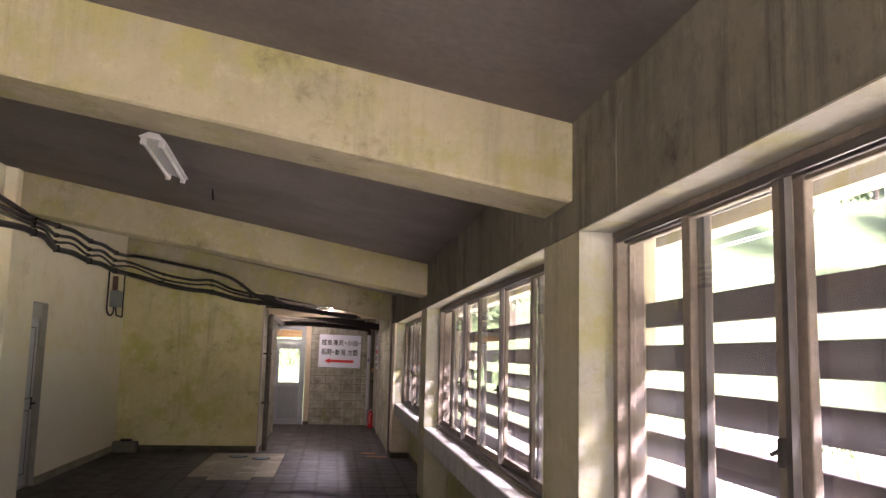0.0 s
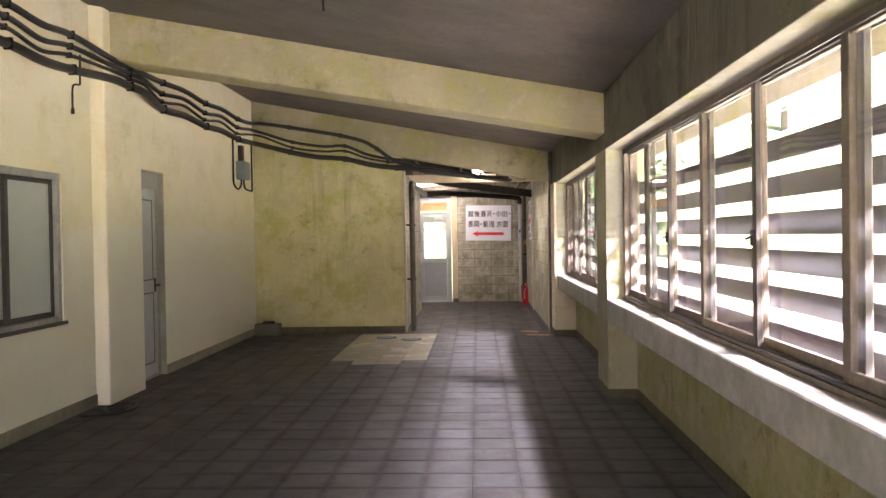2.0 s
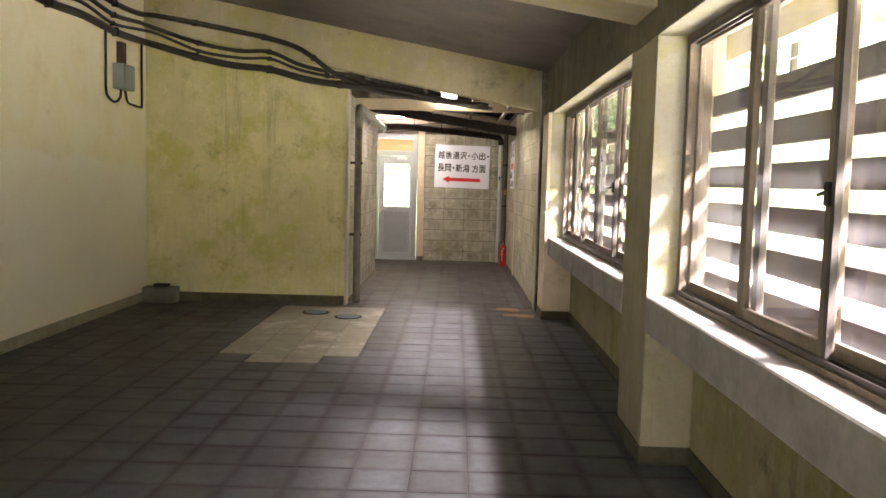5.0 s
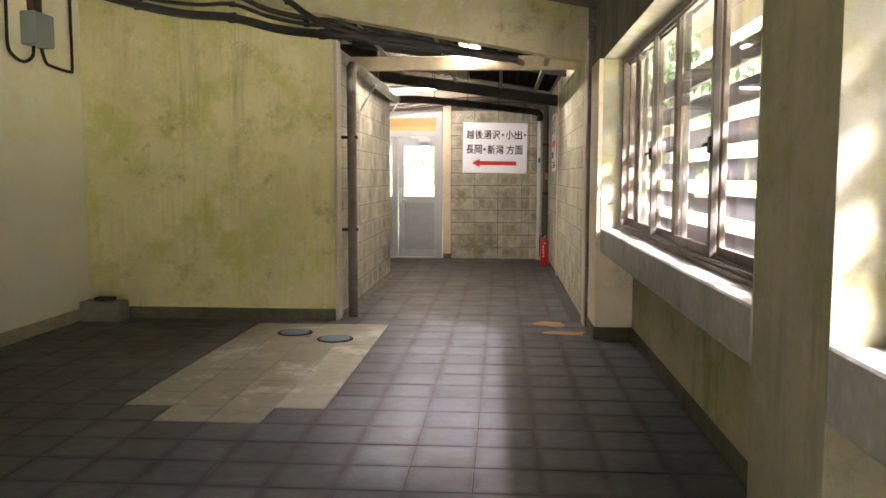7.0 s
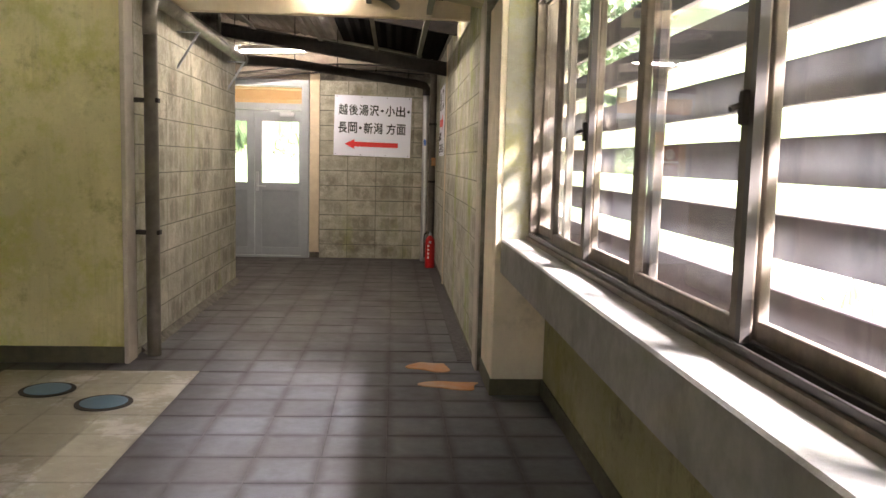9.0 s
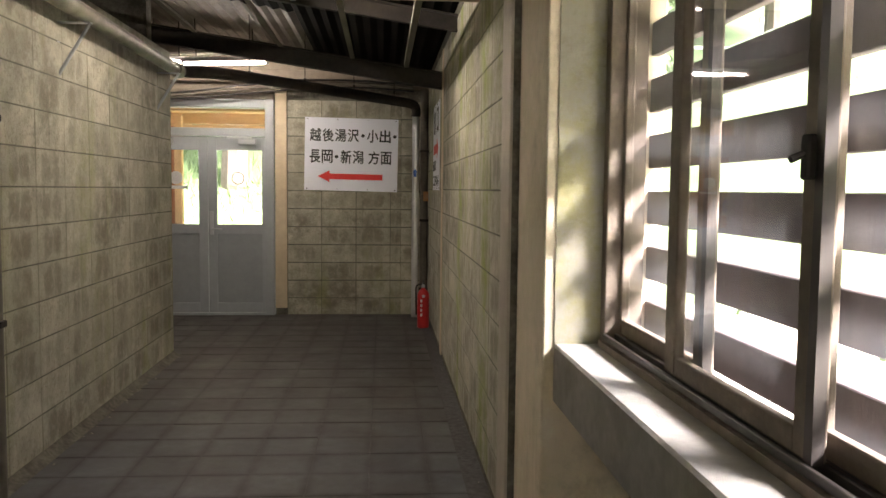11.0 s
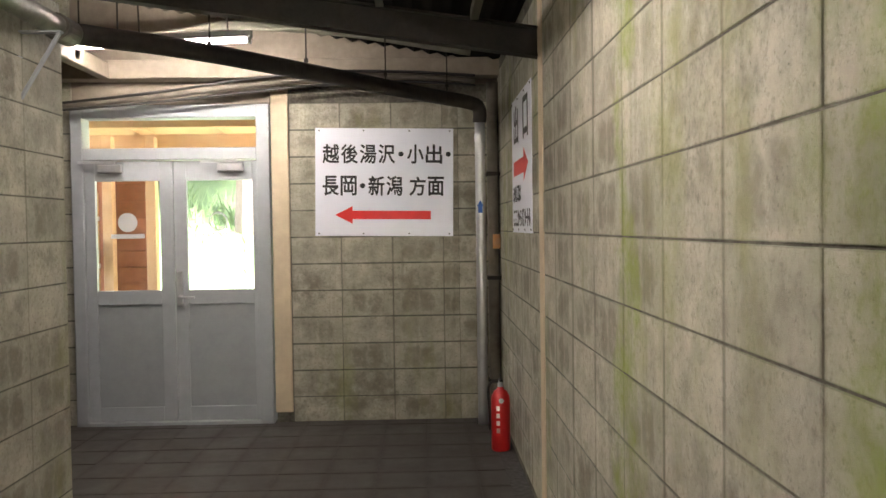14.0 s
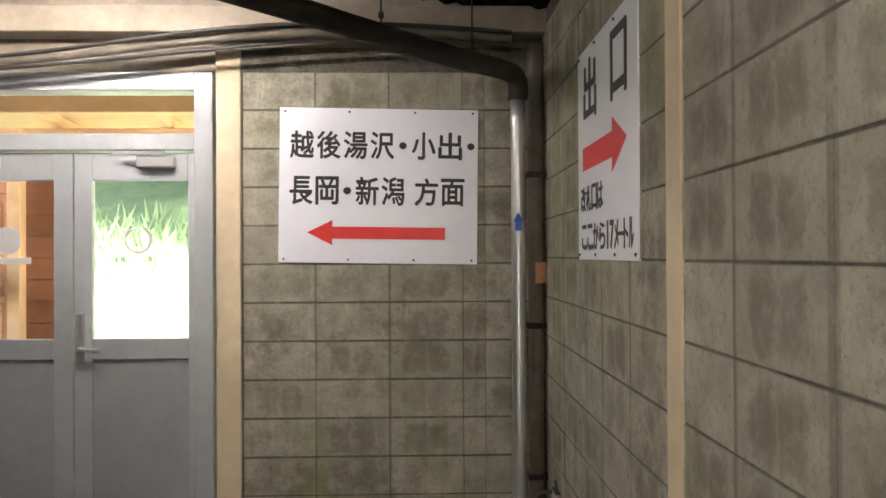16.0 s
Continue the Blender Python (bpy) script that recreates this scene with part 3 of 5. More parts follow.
# sliding sashes: (y from, y to, track)
SASHES = (
    ((2.52, 3.345, 1), (1.92, 2.62, 0), (1.0, 1.96, 1), (0.02, 1.05, 0), (-0.9, 0.1, 1), (-1.75, -0.82, 0), (-2.52, -1.7, 1)),
    ((8.50, 9.555, 1), (7.76, 8.62, 0), (6.86, 7.88, 1), (5.92, 6.95, 0), (4.88, 6.03, 1), (3.975, 4.98, 0)),
    ((13.62, 14.395, 1), (13.02, 13.78, 0), (12.26, 13.14, 1), (11.44, 12.36, 0), (10.64, 11.52, 1), (10.205, 10.72, 0)),
)
for k, ((y0, y1), sashes) in enumerate(zip(BAYS, SASHES)):
    win = thing("window_%d" % (k + 1), "long weathered timber sliding window with dusty panes", "window", "windows along the passage", (1.0, y0, SILL))
    win["kind"] = "structure"
    inv = Matrix.Translation((-1.0, -y0, -SILL))
    fr = bmesh.new()
    bm_box(0.96, y0 + 0.001, LINTEL - 0.035, 1.09, y1 - 0.001, LINTEL - 0.007, 0.004, fr)
    bm_box(0.96, y0 + 0.007, SILL + 0.002, 1.09, y0 + 0.06, LINTEL - 0.035, 0.004, fr)
    bm_box(0.96, y1 - 0.06, SILL + 0.002, 1.09, y1 - 0.007, LINTEL - 0.035, 0.004, fr)
    bm_box(0.94, y0 + 0.06, SILL + 0.001, 1.09, y1 - 0.06, SILL + 0.025, 0, fr)
    whole = part("window_frame", fr, M_FRAME, win)
    whole.matrix_basis = inv
    for rail in (0.955, 0.995, 1.04):
        part("track", bm_box(rail, y0 + 0.06, SILL + 0.025, rail + 0.012, y1 - 0.06, SILL + 0.045, 0.002), M_DARKFRAME, whole)
        part("track", bm_box(rail, y0 + 0.06, LINTEL - 0.062, rail + 0.012, y1 - 0.06, LINTEL - 0.035, 0.002), M_DARKFRAME, whole)
    for s0, s1, track in sashes:
        x = 0.97 + 0.042 * track
        sash = bmesh.new()
        lo, hi = SILL + 0.045, LINTEL - 0.042
        bm_box(x, s0, lo, x + 0.03, s0 + 0.07, hi, 0.004, sash)
        bm_box(x, s1 - 0.07, lo, x + 0.03, s1, hi, 0.004, sash)
        bm_box(x + 0.002, s0 + 0.07, lo, x + 0.028, s1 - 0.07, lo + 0.05, 0.003, sash)
        bm_box(x + 0.002, s0 + 0.07, hi - 0.03, x + 0.028, s1 - 0.07, hi, 0.003, sash)
        body = part("sash", sash, M_FRAME, win)
        body.matrix_basis = inv
        pane = part("pane", bm_box(x + 0.013, s0 + 0.06, lo + 0.04, x + 0.017, s1 - 0.06, hi - 0.035), M_GLASS, body)
        pane.visible_shadow = False
        part("dark_edge", bm_box(x - 0.003, s0 - 0.006, lo, x + 0.02, s0 + 0.022, hi), M_DARKFRAME, body)
        if track == 0:
            latch = bm_box(x - 0.018, s0 + 0.02, 1.50, x, s0 + 0.05, 1.58, 0.004)
            bm_rod((x - 0.02, s0 + 0.035, 1.545), (x - 0.045, s0 + 0.03, 1.535), 0.007, 8, latch)
            part("latch", latch, M_IRON, body)

# brown louvre boards outside the windows
for y0, y1 in BAYS:
    rack = thing("louvre_screen", "brown horizontal louvre boards outside the window", "louvre", "louvre screens", (1.13, y0, 1))
    me = mesh_of(bm_box(-0.014, 0.002, -0.112, 0.014, y1 - y0 - 0.002, 0, 0.003), M_SLAT)
    for i in range(6):
        piece("slat", me, rack, pose(0, 0, 1.045 - 0.189 * i))

# eave beyond the windows
setting("eave", bm_prism([(1.78, 2.52), (1.90, 2.507), (1.90, 2.86), (1.78, 2.86)], NEAR - 0.2, 15.2), M_REVEAL, "pale concrete edge of the eave outside the windows", "eave")

# ---- left window and door ----
lw = thing("window_4", "frosted sliding window in a dark timber frame, closed", "window", "", (LEFT - 0.08, 8.13, 0.87))
lw["kind"] = "structure"
inv = Matrix.Translation((-(LEFT - 0.08), -8.13, -0.87))
bm = bmesh.new()
for y0, y1, z0, z1 in ((7.38, 7.44, 0.87, 2.18), (8.82, 8.88, 0.87, 2.18), (7.44, 8.82, 2.12, 2.18), (7.44, 8.82, 0.87, 0.92)):
    bm_box(LEFT - 0.15, y0, z0, LEFT - 0.012, y1, z1, 0.004, bm)
part("window_frame", bm, M_SILL, lw).matrix_basis = inv
M_FROST = plain("frosted_pane", (0.52, 0.56, 0.53), 0.35, 0.0, 0.06, 1.5)
for y0, y1, x in ((7.44, 8.16, LEFT - 0.10), (8.10, 8.82, LEFT - 0.065)):
    bm = bmesh.new()
    for a, b, c, d in ((y0, y0 + 0.045, 0.92, 2.12), (y1 - 0.045, y1, 0.92, 2.12), (y0 + 0.045, y1 - 0.045, 0.92, 0.965), (y0 + 0.045, y1 - 0.045, 2.08, 2.12)):
        bm_box(x - 0.015, a, c, x + 0.015, b, d, 0.003, bm)
    s = part("sash", bm, M_DARKFRAME, lw)
    s.matrix_basis = inv
    part("pane", bm_box(x - 0.004, y0 + 0.04, 0.96, x + 0.002, y1 - 0.04, 2.085), M_FROST, s)
part("window_sill", bm_box(LEFT - 0.02, 7.36, 0.845, LEFT + 0.03, 8.90, 0.875, 0.004), M_DARKFRAME, lw).matrix_basis = inv

dl = thing("door_1", "pale blue-grey steel door deep in a grey reveal, closed", "door", "", (LEFT - 0.15, 10.78, 0))
dl["kind"] = "structure"
inv = Matrix.Translation((-(LEFT - 0.15), -10.78, 0))
bm = bmesh.new()
for y0, y1, z0, z1 in ((10.341, 10.352, 0, 2.349), (11.208, 11.219, 0, 2.349), (10.341, 11.219, 2.349, 2.359)):
    bm_box(LEFT - 0.199, y0, z0, LEFT + 0.003, y1, z1, 0, bm)
part("reveal", bm, M_DOORGREY, dl, "grey-green painted reveal").matrix_basis = inv
bm = bmesh.new()
for y0, y1, z0, z1 in ((10.353, 10.40, 0, 2.348), (11.16, 11.207, 0, 2.348), (10.40, 11.16, 2.16, 2.348), (10.40, 11.16, 0, 0.03)):
    bm_box(LEFT - 0.198, y0, z0, LEFT - 0.145, y1, z1, 0.004, bm)
part("door_frame", bm, M_DOORGREY, dl).matrix_basis = inv @ Matrix.Translation((0.085, 0, 0))
leaf = part("door_leaf", bm_box(LEFT - 0.19, 10.403, 0.034, LEFT - 0.16, 11.157, 2.155, 0.003), M_DOORLEAF, dl, "pale blue-grey leaf")
leaf.matrix_basis = inv @ Matrix.Translation((0.085, 0, 0))
for z0, z1 in ((0.17, 0.98), (1.12, 2.04)):
    bm = bmesh.new()
    for a, b, c, d in ((10.475, 10.487, z0, z1), (11.045, 11.057, z0, z1), (10.487, 11.045, z0, z0 + 0.012), (10.487, 11.045, z1 - 0.012, z1)):
        bm_box(LEFT - 0.16, a, c, LEFT - 0.155, b, d, 0, bm)
    part("panel_gasket", bm, M_DARKFRAME, leaf, "dark rubber gasket round the panel")
bm = bm_rod((LEFT - 0.16, 11.10, 1.06), (LEFT - 0.10, 11.10, 1.06), 0.012)
bm_rod((LEFT - 0.105, 11.105, 1.06), (LEFT - 0.105, 10.985, 1.06), 0.011, 12, bm)
bm_box(LEFT - 0.16, 11.075, 0.98, LEFT - 0.153, 11.125, 1.14, 0.002, bm)
part("door_handle", bm, M_IRON, leaf, "dark lever handle")

# ---- corridor shell ----
bm = bmesh.new()
bm_box(CORR_R - 0.0078, 14.97, 0, CORR_R + 0.16, END + 0.2, 2.90, 0, bm)
setting("wall_corridor_east", bm, M_MORTAR, "stack-bonded concrete block wall with damp and moss stains", "wall")
setting("wall_corridor_west", bm_box(CORR_L - 0.14, BACK + 0.14, 0, CORR_L + 0.0078, 18.85, 2.62), M_MORTAR, "stack-bonded concrete block wall, stained", "wall")
bm = bmesh.new()
bm_box(-1.02, END - 0.0078, 0, CORR_R + 0.2, END + 0.16, 2.62, 0, bm)
bm_box(-4.2, END - 0.0078, 0, -2.56, END + 0.16, 3.9, 0, bm)
setting("wall_corridor_north", bm, M_MORTAR, "concrete block end wall with dark damp stains", "wall")
bm = bmesh.new()
bm_box(-2.56, END + 0.004, 2.48, -1.04, END + 0.16, 3.8, 0, bm)
bm_box(-1.04, END - 0.002, 2.60, CORR_R, END + 0.15, 3.5, 0, bm)
setting("wall_corridor_top", bm, M_CREAMSTEEL, "cream boarding above the door and block wall", "wall")
# two unseen walls, added so that no sky light leaks into the lobby
setting("wall_lobby_west", bm_box(-4.35, 15.25, 0, -4.2, END + 0.1, 3.9), M_MORTAR, "unseen wall added to shut the sky out of the lobby", "wall")
setting("wall_lobby_south", bm_box(-4.2, 18.71, 0, CORR_L - 0.14, 18.85, 3.2), M_MORTAR, "unseen wall added to shut the sky out of the lobby", "wall")
M_LOBBYSHEET = surface("pale_brown_corrugated_sheet", (0.17, 0.145, 0.115), (0.13, 0.108, 0.085), 18, 2, (0.06, 0.048, 0.036), 0.6, 0.8, 0.2)
# the lobby roof's east part repeats the sheet in near-black, as painted shade
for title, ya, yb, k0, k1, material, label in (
        ("ceiling_corridor", BACK + 0.14, 18.95, 0, 180, M_ROOFSHEET, "dark corrugated sheet roof over the corridor, blackened further for shade"),
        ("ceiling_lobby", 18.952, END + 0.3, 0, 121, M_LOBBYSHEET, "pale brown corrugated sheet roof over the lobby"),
        ("ceiling_lobby_east", 18.952, END + 0.3, 121, 180, M_ROOFSHEET, "corrugated sheet roof over the lobby, near-black for shade away from the lamp")):
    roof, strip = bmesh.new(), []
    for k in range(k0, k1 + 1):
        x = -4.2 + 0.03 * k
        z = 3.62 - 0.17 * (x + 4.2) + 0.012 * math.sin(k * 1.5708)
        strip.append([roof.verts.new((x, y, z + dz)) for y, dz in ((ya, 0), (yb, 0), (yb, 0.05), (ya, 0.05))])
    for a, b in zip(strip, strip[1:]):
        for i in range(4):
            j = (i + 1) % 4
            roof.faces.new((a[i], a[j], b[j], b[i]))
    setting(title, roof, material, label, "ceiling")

# ---- concrete blocks ----
BW = 0.393


def block_run(parent, cols, rows, place):
    """cols and rows: edges of the joints; place(c, r) gives the pose of a block's middle."""
    cache = {}
    for c0, c1 in zip(cols, cols[1:]):
        for r0, r1 in zip(rows, rows[1:]):
            key = (round(c1 - c0, 3), round(r1 - r0, 3))
            if key not in cache:
                cache[key] = mesh_of(bm_box(-(c1 - c0) / 2 + 0.0016, -0.02, -(r1 - r0) / 2 + 0.0026, (c1 - c0) / 2 - 0.0016, 0.004, (r1 - r0) / 2 - 0.0026, 0.0015), M_BLOCK)
            piece("block", cache[key], parent, place((c0 + c1) / 2, (r0 + r1) / 2) @ pose(0, random.uniform(-0.0012, 0.0012), 0, 0, 0, random.uniform(-0.25, 0.25)))


rows = [0.0, 0.0435] + [0.0435 + 0.2045 * i for i in range(1, 13)] + [2.70]
cols = [15.215, 15.62, 16.024, 16.428, 16.832, 17.236, 17.64, 18.06, 18.49, 18.80, 18.94, 19.34, 19.74, 20.14, 20.54, 20.94, END]
block_run(bpy.data.objects["wall_corridor_east"], cols, rows[1:], lambda c, r: pose(CORR_R + 0.0092, c, r, 0, 0, -90))
block_run(bpy.data.objects["wall_corridor_west"], [18.85 - BW * i for i in range(9, -1, -1)], [0.0] + [0.043 + 0.2035 * i for i in range(13)] + [2.62], lambda c, r: pose(CORR_L - 0.0092, c, r, 0, 0, 90))
block_run(bpy.data.objects["wall_corridor_north"], [-0.89, -0.50, -0.10, 0.30, 0.42, CORR_R], [0.0] + [0.195 + 0.2085 * i for i in range(12)], lambda c, r: pose(c, END + 0.0092, r))
block_run(bpy.data.objects["wall_corridor_north"], [-4.13 + BW * i for i in range(5)], [0.0] + [0.2 + 0.207 * i for i in range(16)], lambda c, r: pose(c, END + 0.0092, r))

# ---- end door ----
ed = thing("door_2", "grey aluminium double door with glazed upper panels, closed", "door", "", (-1.80, END, 0))
ed["kind"] = "structure"
inv = Matrix.Translation((1.80, -END, 0))
bm = bmesh.new()
for x0, x1, z0, z1 in ((-2.56, -2.47, 0, 2.48), (-1.14, -1.04, 0, 2.48), (-2.47, -1.14, 2.38, 2.48), (-2.47, -1.14, 2.06, 2.15), (-2.56, -1.04, -0.01, 0.025)):
    bm_box(x0, END - 0.05, z0, x1, END + 0.1, z1, 0.004, bm)
part("door_frame", bm, M_STEEL, ed).matrix_basis = inv
pane = part("transom_pane", bm_box(-2.47, END + 0.03, 2.15, -1.14, END + 0.036, 2.38), M_CLEAR, ed)
pane.matrix_basis = inv
pane.visible_shadow = False
for x0, x1, g0, g1, hand in ((-2.47, -1.79, -2.39, -1.895, 0), (-1.79, -1.14, -1.69, -1.18, 1)):
    bm = bmesh.new()
    for a, b, c, d in ((x0 + 0.003, g0, 0.03, 2.05), (g1, x1 - 0.003, 0.03, 2.05), (g0, g1, 1.90, 2.05), (g0, g1, 0.94, 1.05), (g0, g1, 0.03, 0.14)):
        bm_box(a, END - 0.02, c, b, END + 0.02, d, 0.003, bm)
    leaf = part("door_leaf", bm, M_STEEL, ed)
    leaf.matrix_basis = inv
    part("panel", bm_box(g0, END - 0.008, 0.14, g1, END + 0.01, 0.94), M_DOORPANEL, leaf)
    pane = part("pane", bm_box(g0, END - 0.003, 1.05, g1, END + 0.003, 1.90), M_CLEAR, leaf)
    pane.visible_shadow = False
    closer = bm_box(x1 - 0.30 if hand else x0 + 0.12, END - 0.075, 1.965, x1 - 0.10 if hand else x0 + 0.30, END - 0.02, 2.025, 0.006)
    c0 = x1 - 0.14 if hand else x0 + 0.26
    bm_box(c0 - 0.28, END - 0.09, 2.03, c0, END - 0.075, 2.05, 0.002, closer)
    part("door_closer", closer, M_ALU, leaf)
    if hand:
        bm = bm_box(x0 + 0.015, END - 0.03, 0.93, x0 + 0.06, END - 0.02, 1.20, 0.003)
        bm_rod((x0 + 0.04, END - 0.03, 1.0), (x0 + 0.04, END - 0.075, 1.0), 0.012, 12, bm)
        bm_rod((x0 + 0.04, END - 0.07, 1.0), (x0 + 0.16, END - 0.07, 0.995), 0.010, 12, bm)
        part("door_handle", bm, M_ALU, leaf)
        part("keypad", bm_box(x0 + 0.018, END - 0.042, 1.07, x0 + 0.057, END - 0.03, 1.19, 0.003), M_ALU, leaf, "grey metal keypad of the lock")
setting("trim_post", bm_box(-1.03, END - 0.03, 0.08, -0.895, END + 0.005, 2.60, 0.006), M_BATTEN, "pale timber post beside the grey door", "post")

# ---- signs ----


def lettering(name, text, size, m, material, parent):
    cu = bpy.data.curves.new("text", "FONT")
    cu.body, cu.size, cu.extrude, cu.resolution_u, cu.offset = text, size, 0.0006, 3, size * 0.004
    tmp = bpy.data.objects.new("tmp", cu)
    scene.collection.objects.link(tmp)
    me = bpy.data.meshes.new_from_object(tmp.evaluated_get(bpy.context.evaluated_depsgraph_get()))
    bpy.data.objects.remove(tmp)
    bold, stroke = bmesh.new(), size * 0.017
    for i, (dx, dy) in enumerate(((0, 0), (stroke, 0.3 * stroke), (-stroke, -0.3 * stroke), (0.3 * stroke, -stroke), (-0.3 * stroke, stroke))):
        first = len(bold.verts)
        bold.from_mesh(me)
        bold.verts.ensure_lookup_table()
        bmesh.ops.translate(bold, verts=bold.verts[first:], vec=(dx, dy, 0.00015 * i))
    bold.to_mesh(me)
    bold.free()
    me.materials.clear()
    me.materials.append(material)
    ob = new(name, me)
    xs = [v.co.x for v in me.vertices] or [0, 1]
    ob.parent = parent
    ob.matrix_basis = m
    return ob, (min(xs), max(xs))


def fit_text(name, text, x0, x1, z, h, parent, material, widths=None):
    """Characters set one by one on a sign's face from x0 to x1, foot at z, h high."""
    widths = widths or [1.0] * len(text)
    unit = (x1 - x0) / sum(widths)
    x = x0
    for ch, wide in zip(text, widths):
        if ch != " ":
            ob, _ = lettering(name, ch, h, Matrix.Identity(4), material, parent)
            vs = [v.co for v in ob.data.vertices]
            a, b = min(v.x for v in vs), max(v.x for v in vs)
            dot = ch in "・ー"
            kx = h / 0.92 / h if dot else min(unit * wide * 0.9 / (b - a), 1.35)
            lo, hi = min(v.y for v in vs), max(v.y for v in vs)
            ky = 1.0 if dot else h / (hi - lo)
            mid = x + unit * wide / 2
            foot = z + h / 2 - (lo + hi) / 2 * ky
            ob.matrix_basis = Matrix.Translation((mid - (a + b) / 2 * kx, -0.0135, foot)) @ Matrix.Rotation(radians(90), 4, "X") @ Matrix.Diagonal((kx, ky, 1, 1))
        x += unit * wide


def bm_arrow(x0, x1, z, shaft, head, length, left):
    tip, tail = (x0, x1) if left else (x1, x0)
    s = 1 if left else -1
    o = [(tip, z), (tip + s * length, z + head), (tip + s * length, z + shaft), (tail, z + shaft), (tail, z - shaft), (tip + s * length, z - shaft), (tip + s * length, z - head)]
    return bm_prism(o, -0.0135, -0.0125)


def sign_board(name, w, h, m, label):
    s = new(name, mesh_of(bm_box(0, -0.012, 0, w, 0, h, 0.002), M_SIGN))
    s.matrix_basis = m
    for x in (0.03, w * 0.35, w * 0.68, w - 0.03):
        for z in (0.02, h - 0.02):
            part("screw", bm_rod((x, -0.016, z), (x, -0.011, z), 0.006, 8), M_IRON, s)
    return tagged(s, label, "sign")


s1 = sign_board("direction_sign", 1.075, 0.84, pose(-0.70, END - 0.006, 1.455, 0, 0.9, 0), "white enamel direction sign with black letters and a red arrow")
fit_text("letter", "越後湯沢・小出・", 0.05, 1.075, 0.565, 0.15, s1, M_INK, [1, 1, 1, 1, 0.55, 1, 1, 0.55])
fit_text("letter", "長岡・新潟", 0.05, 0.685, 0.315, 0.155, s1, M_INK, [1, 1, 0.55, 1, 1])
fit_text("letter", "方面", 0.725, 1.01, 0.315, 0.15, s1, M_INK)
part("arrow", bm_arrow(0.155, 0.90, 0.165, 0.033, 0.068, 0.135, True), M_RED, s1, "red arrow")
s2 = sign_board("exit_sign", 0.93, 0.84, pose(CORR_R - 0.004, 20.14, 1.47, 0, 0, -90), "white exit sign with black letters and a red arrow")
fit_text("letter", "出", 0.11, 0.37, 0.545, 0.24, s2, M_INK)
fit_text("letter", "口", 0.57, 0.82, 0.545, 0.24, s2, M_INK)
part("arrow", bm_arrow(0.10, 0.80, 0.40, 0.045, 0.095, 0.2, False), M_RED, s2, "red arrow")
fit_text("letter", "改札口は", 0.06, 0.46, 0.19, 0.10, s2, M_INK)
fit_text("letter", "ここから17メートル", 0.07, 0.88, 0.04, 0.10, s2, M_INK, [1, 1, 1, 1, 0.6, 0.6, 0.6, 0.6, 0.6, 0.6])
setting("trim_batten", bm_box(CORR_R - 0.017, 18.81, 0.0, CORR_R + 0.012, 18.935, 2.7, 0.003), M_BATTEN, "pale timber batten on the block wall", "batten")
setting("trim_corner", bm_box(CORR_R - 0.02, 14.97, 0.0, CORR_R + 0.006, 15.20, 2.62, 0.004), M_STRIP, "pale painted corner strip of the corridor opening", "trim")
setting("trim_corner_west", bm_box(CORR_L - 0.002, BACK - 0.03, 0.0, CORR_L + 0.03, BACK + 0.15, 2.66, 0.004), M_STRIP, "pale painted jamb of the corridor opening", "trim")

# ---- lamps in the corridor ----


def tube_lamp(at, yaw, tilt=0.0, half=0.62, wide=0.11, glow=M_TUBE):
    lamp = thing("fluorescent_lamp", "lit bare fluorescent tube under the dark roof", "lamp", "corridor lamps", at)
    lamp.matrix_basis = Matrix.Translation(at) @ Euler((0, tilt, yaw)).to_matrix().to_4x4()
    housing = part("housing", bm_prism([(-half, 0.018), (half, 0.018), (half, 0.06), (-half, 0.06)], -wide, wide), M_WHITE, lamp)
    part("tube", bm_rod((0.04 - half, 0, 0.0), (half - 0.04, 0, 0.0), 0.014), glow, lamp)
    for s in (-1, 1):
        part("socket", bm_box(s * (half - 0.02) - 0.015, -0.02, -0.02, s * (half - 0.02) + 0.015, 0.02, 0.035, 0.003), M_WHITE, housing)
        part("hanger", bm_rod((s * half * 0.65, 0, 0.058), (s * half * 0.65, 0, 0.45), 0.006, 8), M_IRON, lamp)
    return lamp


tube_lamp((-0.39, 16.60, 2.735), radians(90))
tube_lamp((-2.05, 20.45, 2.77), 0.0, 0.0, 0.2, 0.03, glowing("worn_tube", (1.0, 0.93, 0.82), 3.0))
tube_lamp((-1.40, 20.2, 2.735), 0.0, radians(-2), 0.44, 0.03)

# ---- corridor roof steel and pipes ----


def sloped_beam(name, x0, x1, y, z0, z1, depth, width, material, label):
    """A joist across the corridor whose underside runs from z0 at x0 to z1 at x1."""
    half, web, lip = width / 2, 0.006, 0.012
    section = [(-half, 0), (half, 0), (half, lip), (web, lip), (web, depth - lip), (half, depth - lip),
               (half, depth), (-half, depth), (-half, depth - lip), (-web, depth - lip), (-web, lip), (-half, lip)]
    bm = bmesh.new()
    ends = [[bm.verts.new((x, y + dy, z + dz)) for dy, dz in section] for x, z in ((x0, z0), (x1, z1))]
    for i in range(12):
        j = (i + 1) % 12
        bm.faces.new((ends[0][i], ends[0][j], ends[1][j], ends[1][i]))
    bm.faces.new(ends[0][::-1])
    bm.faces.new(ends[1])
    bmesh.ops.recalc_face_normals(bm, faces=bm.faces)
    return tagged(part(name, bm, material), label, "joist", "corridor roof steel", "structure")


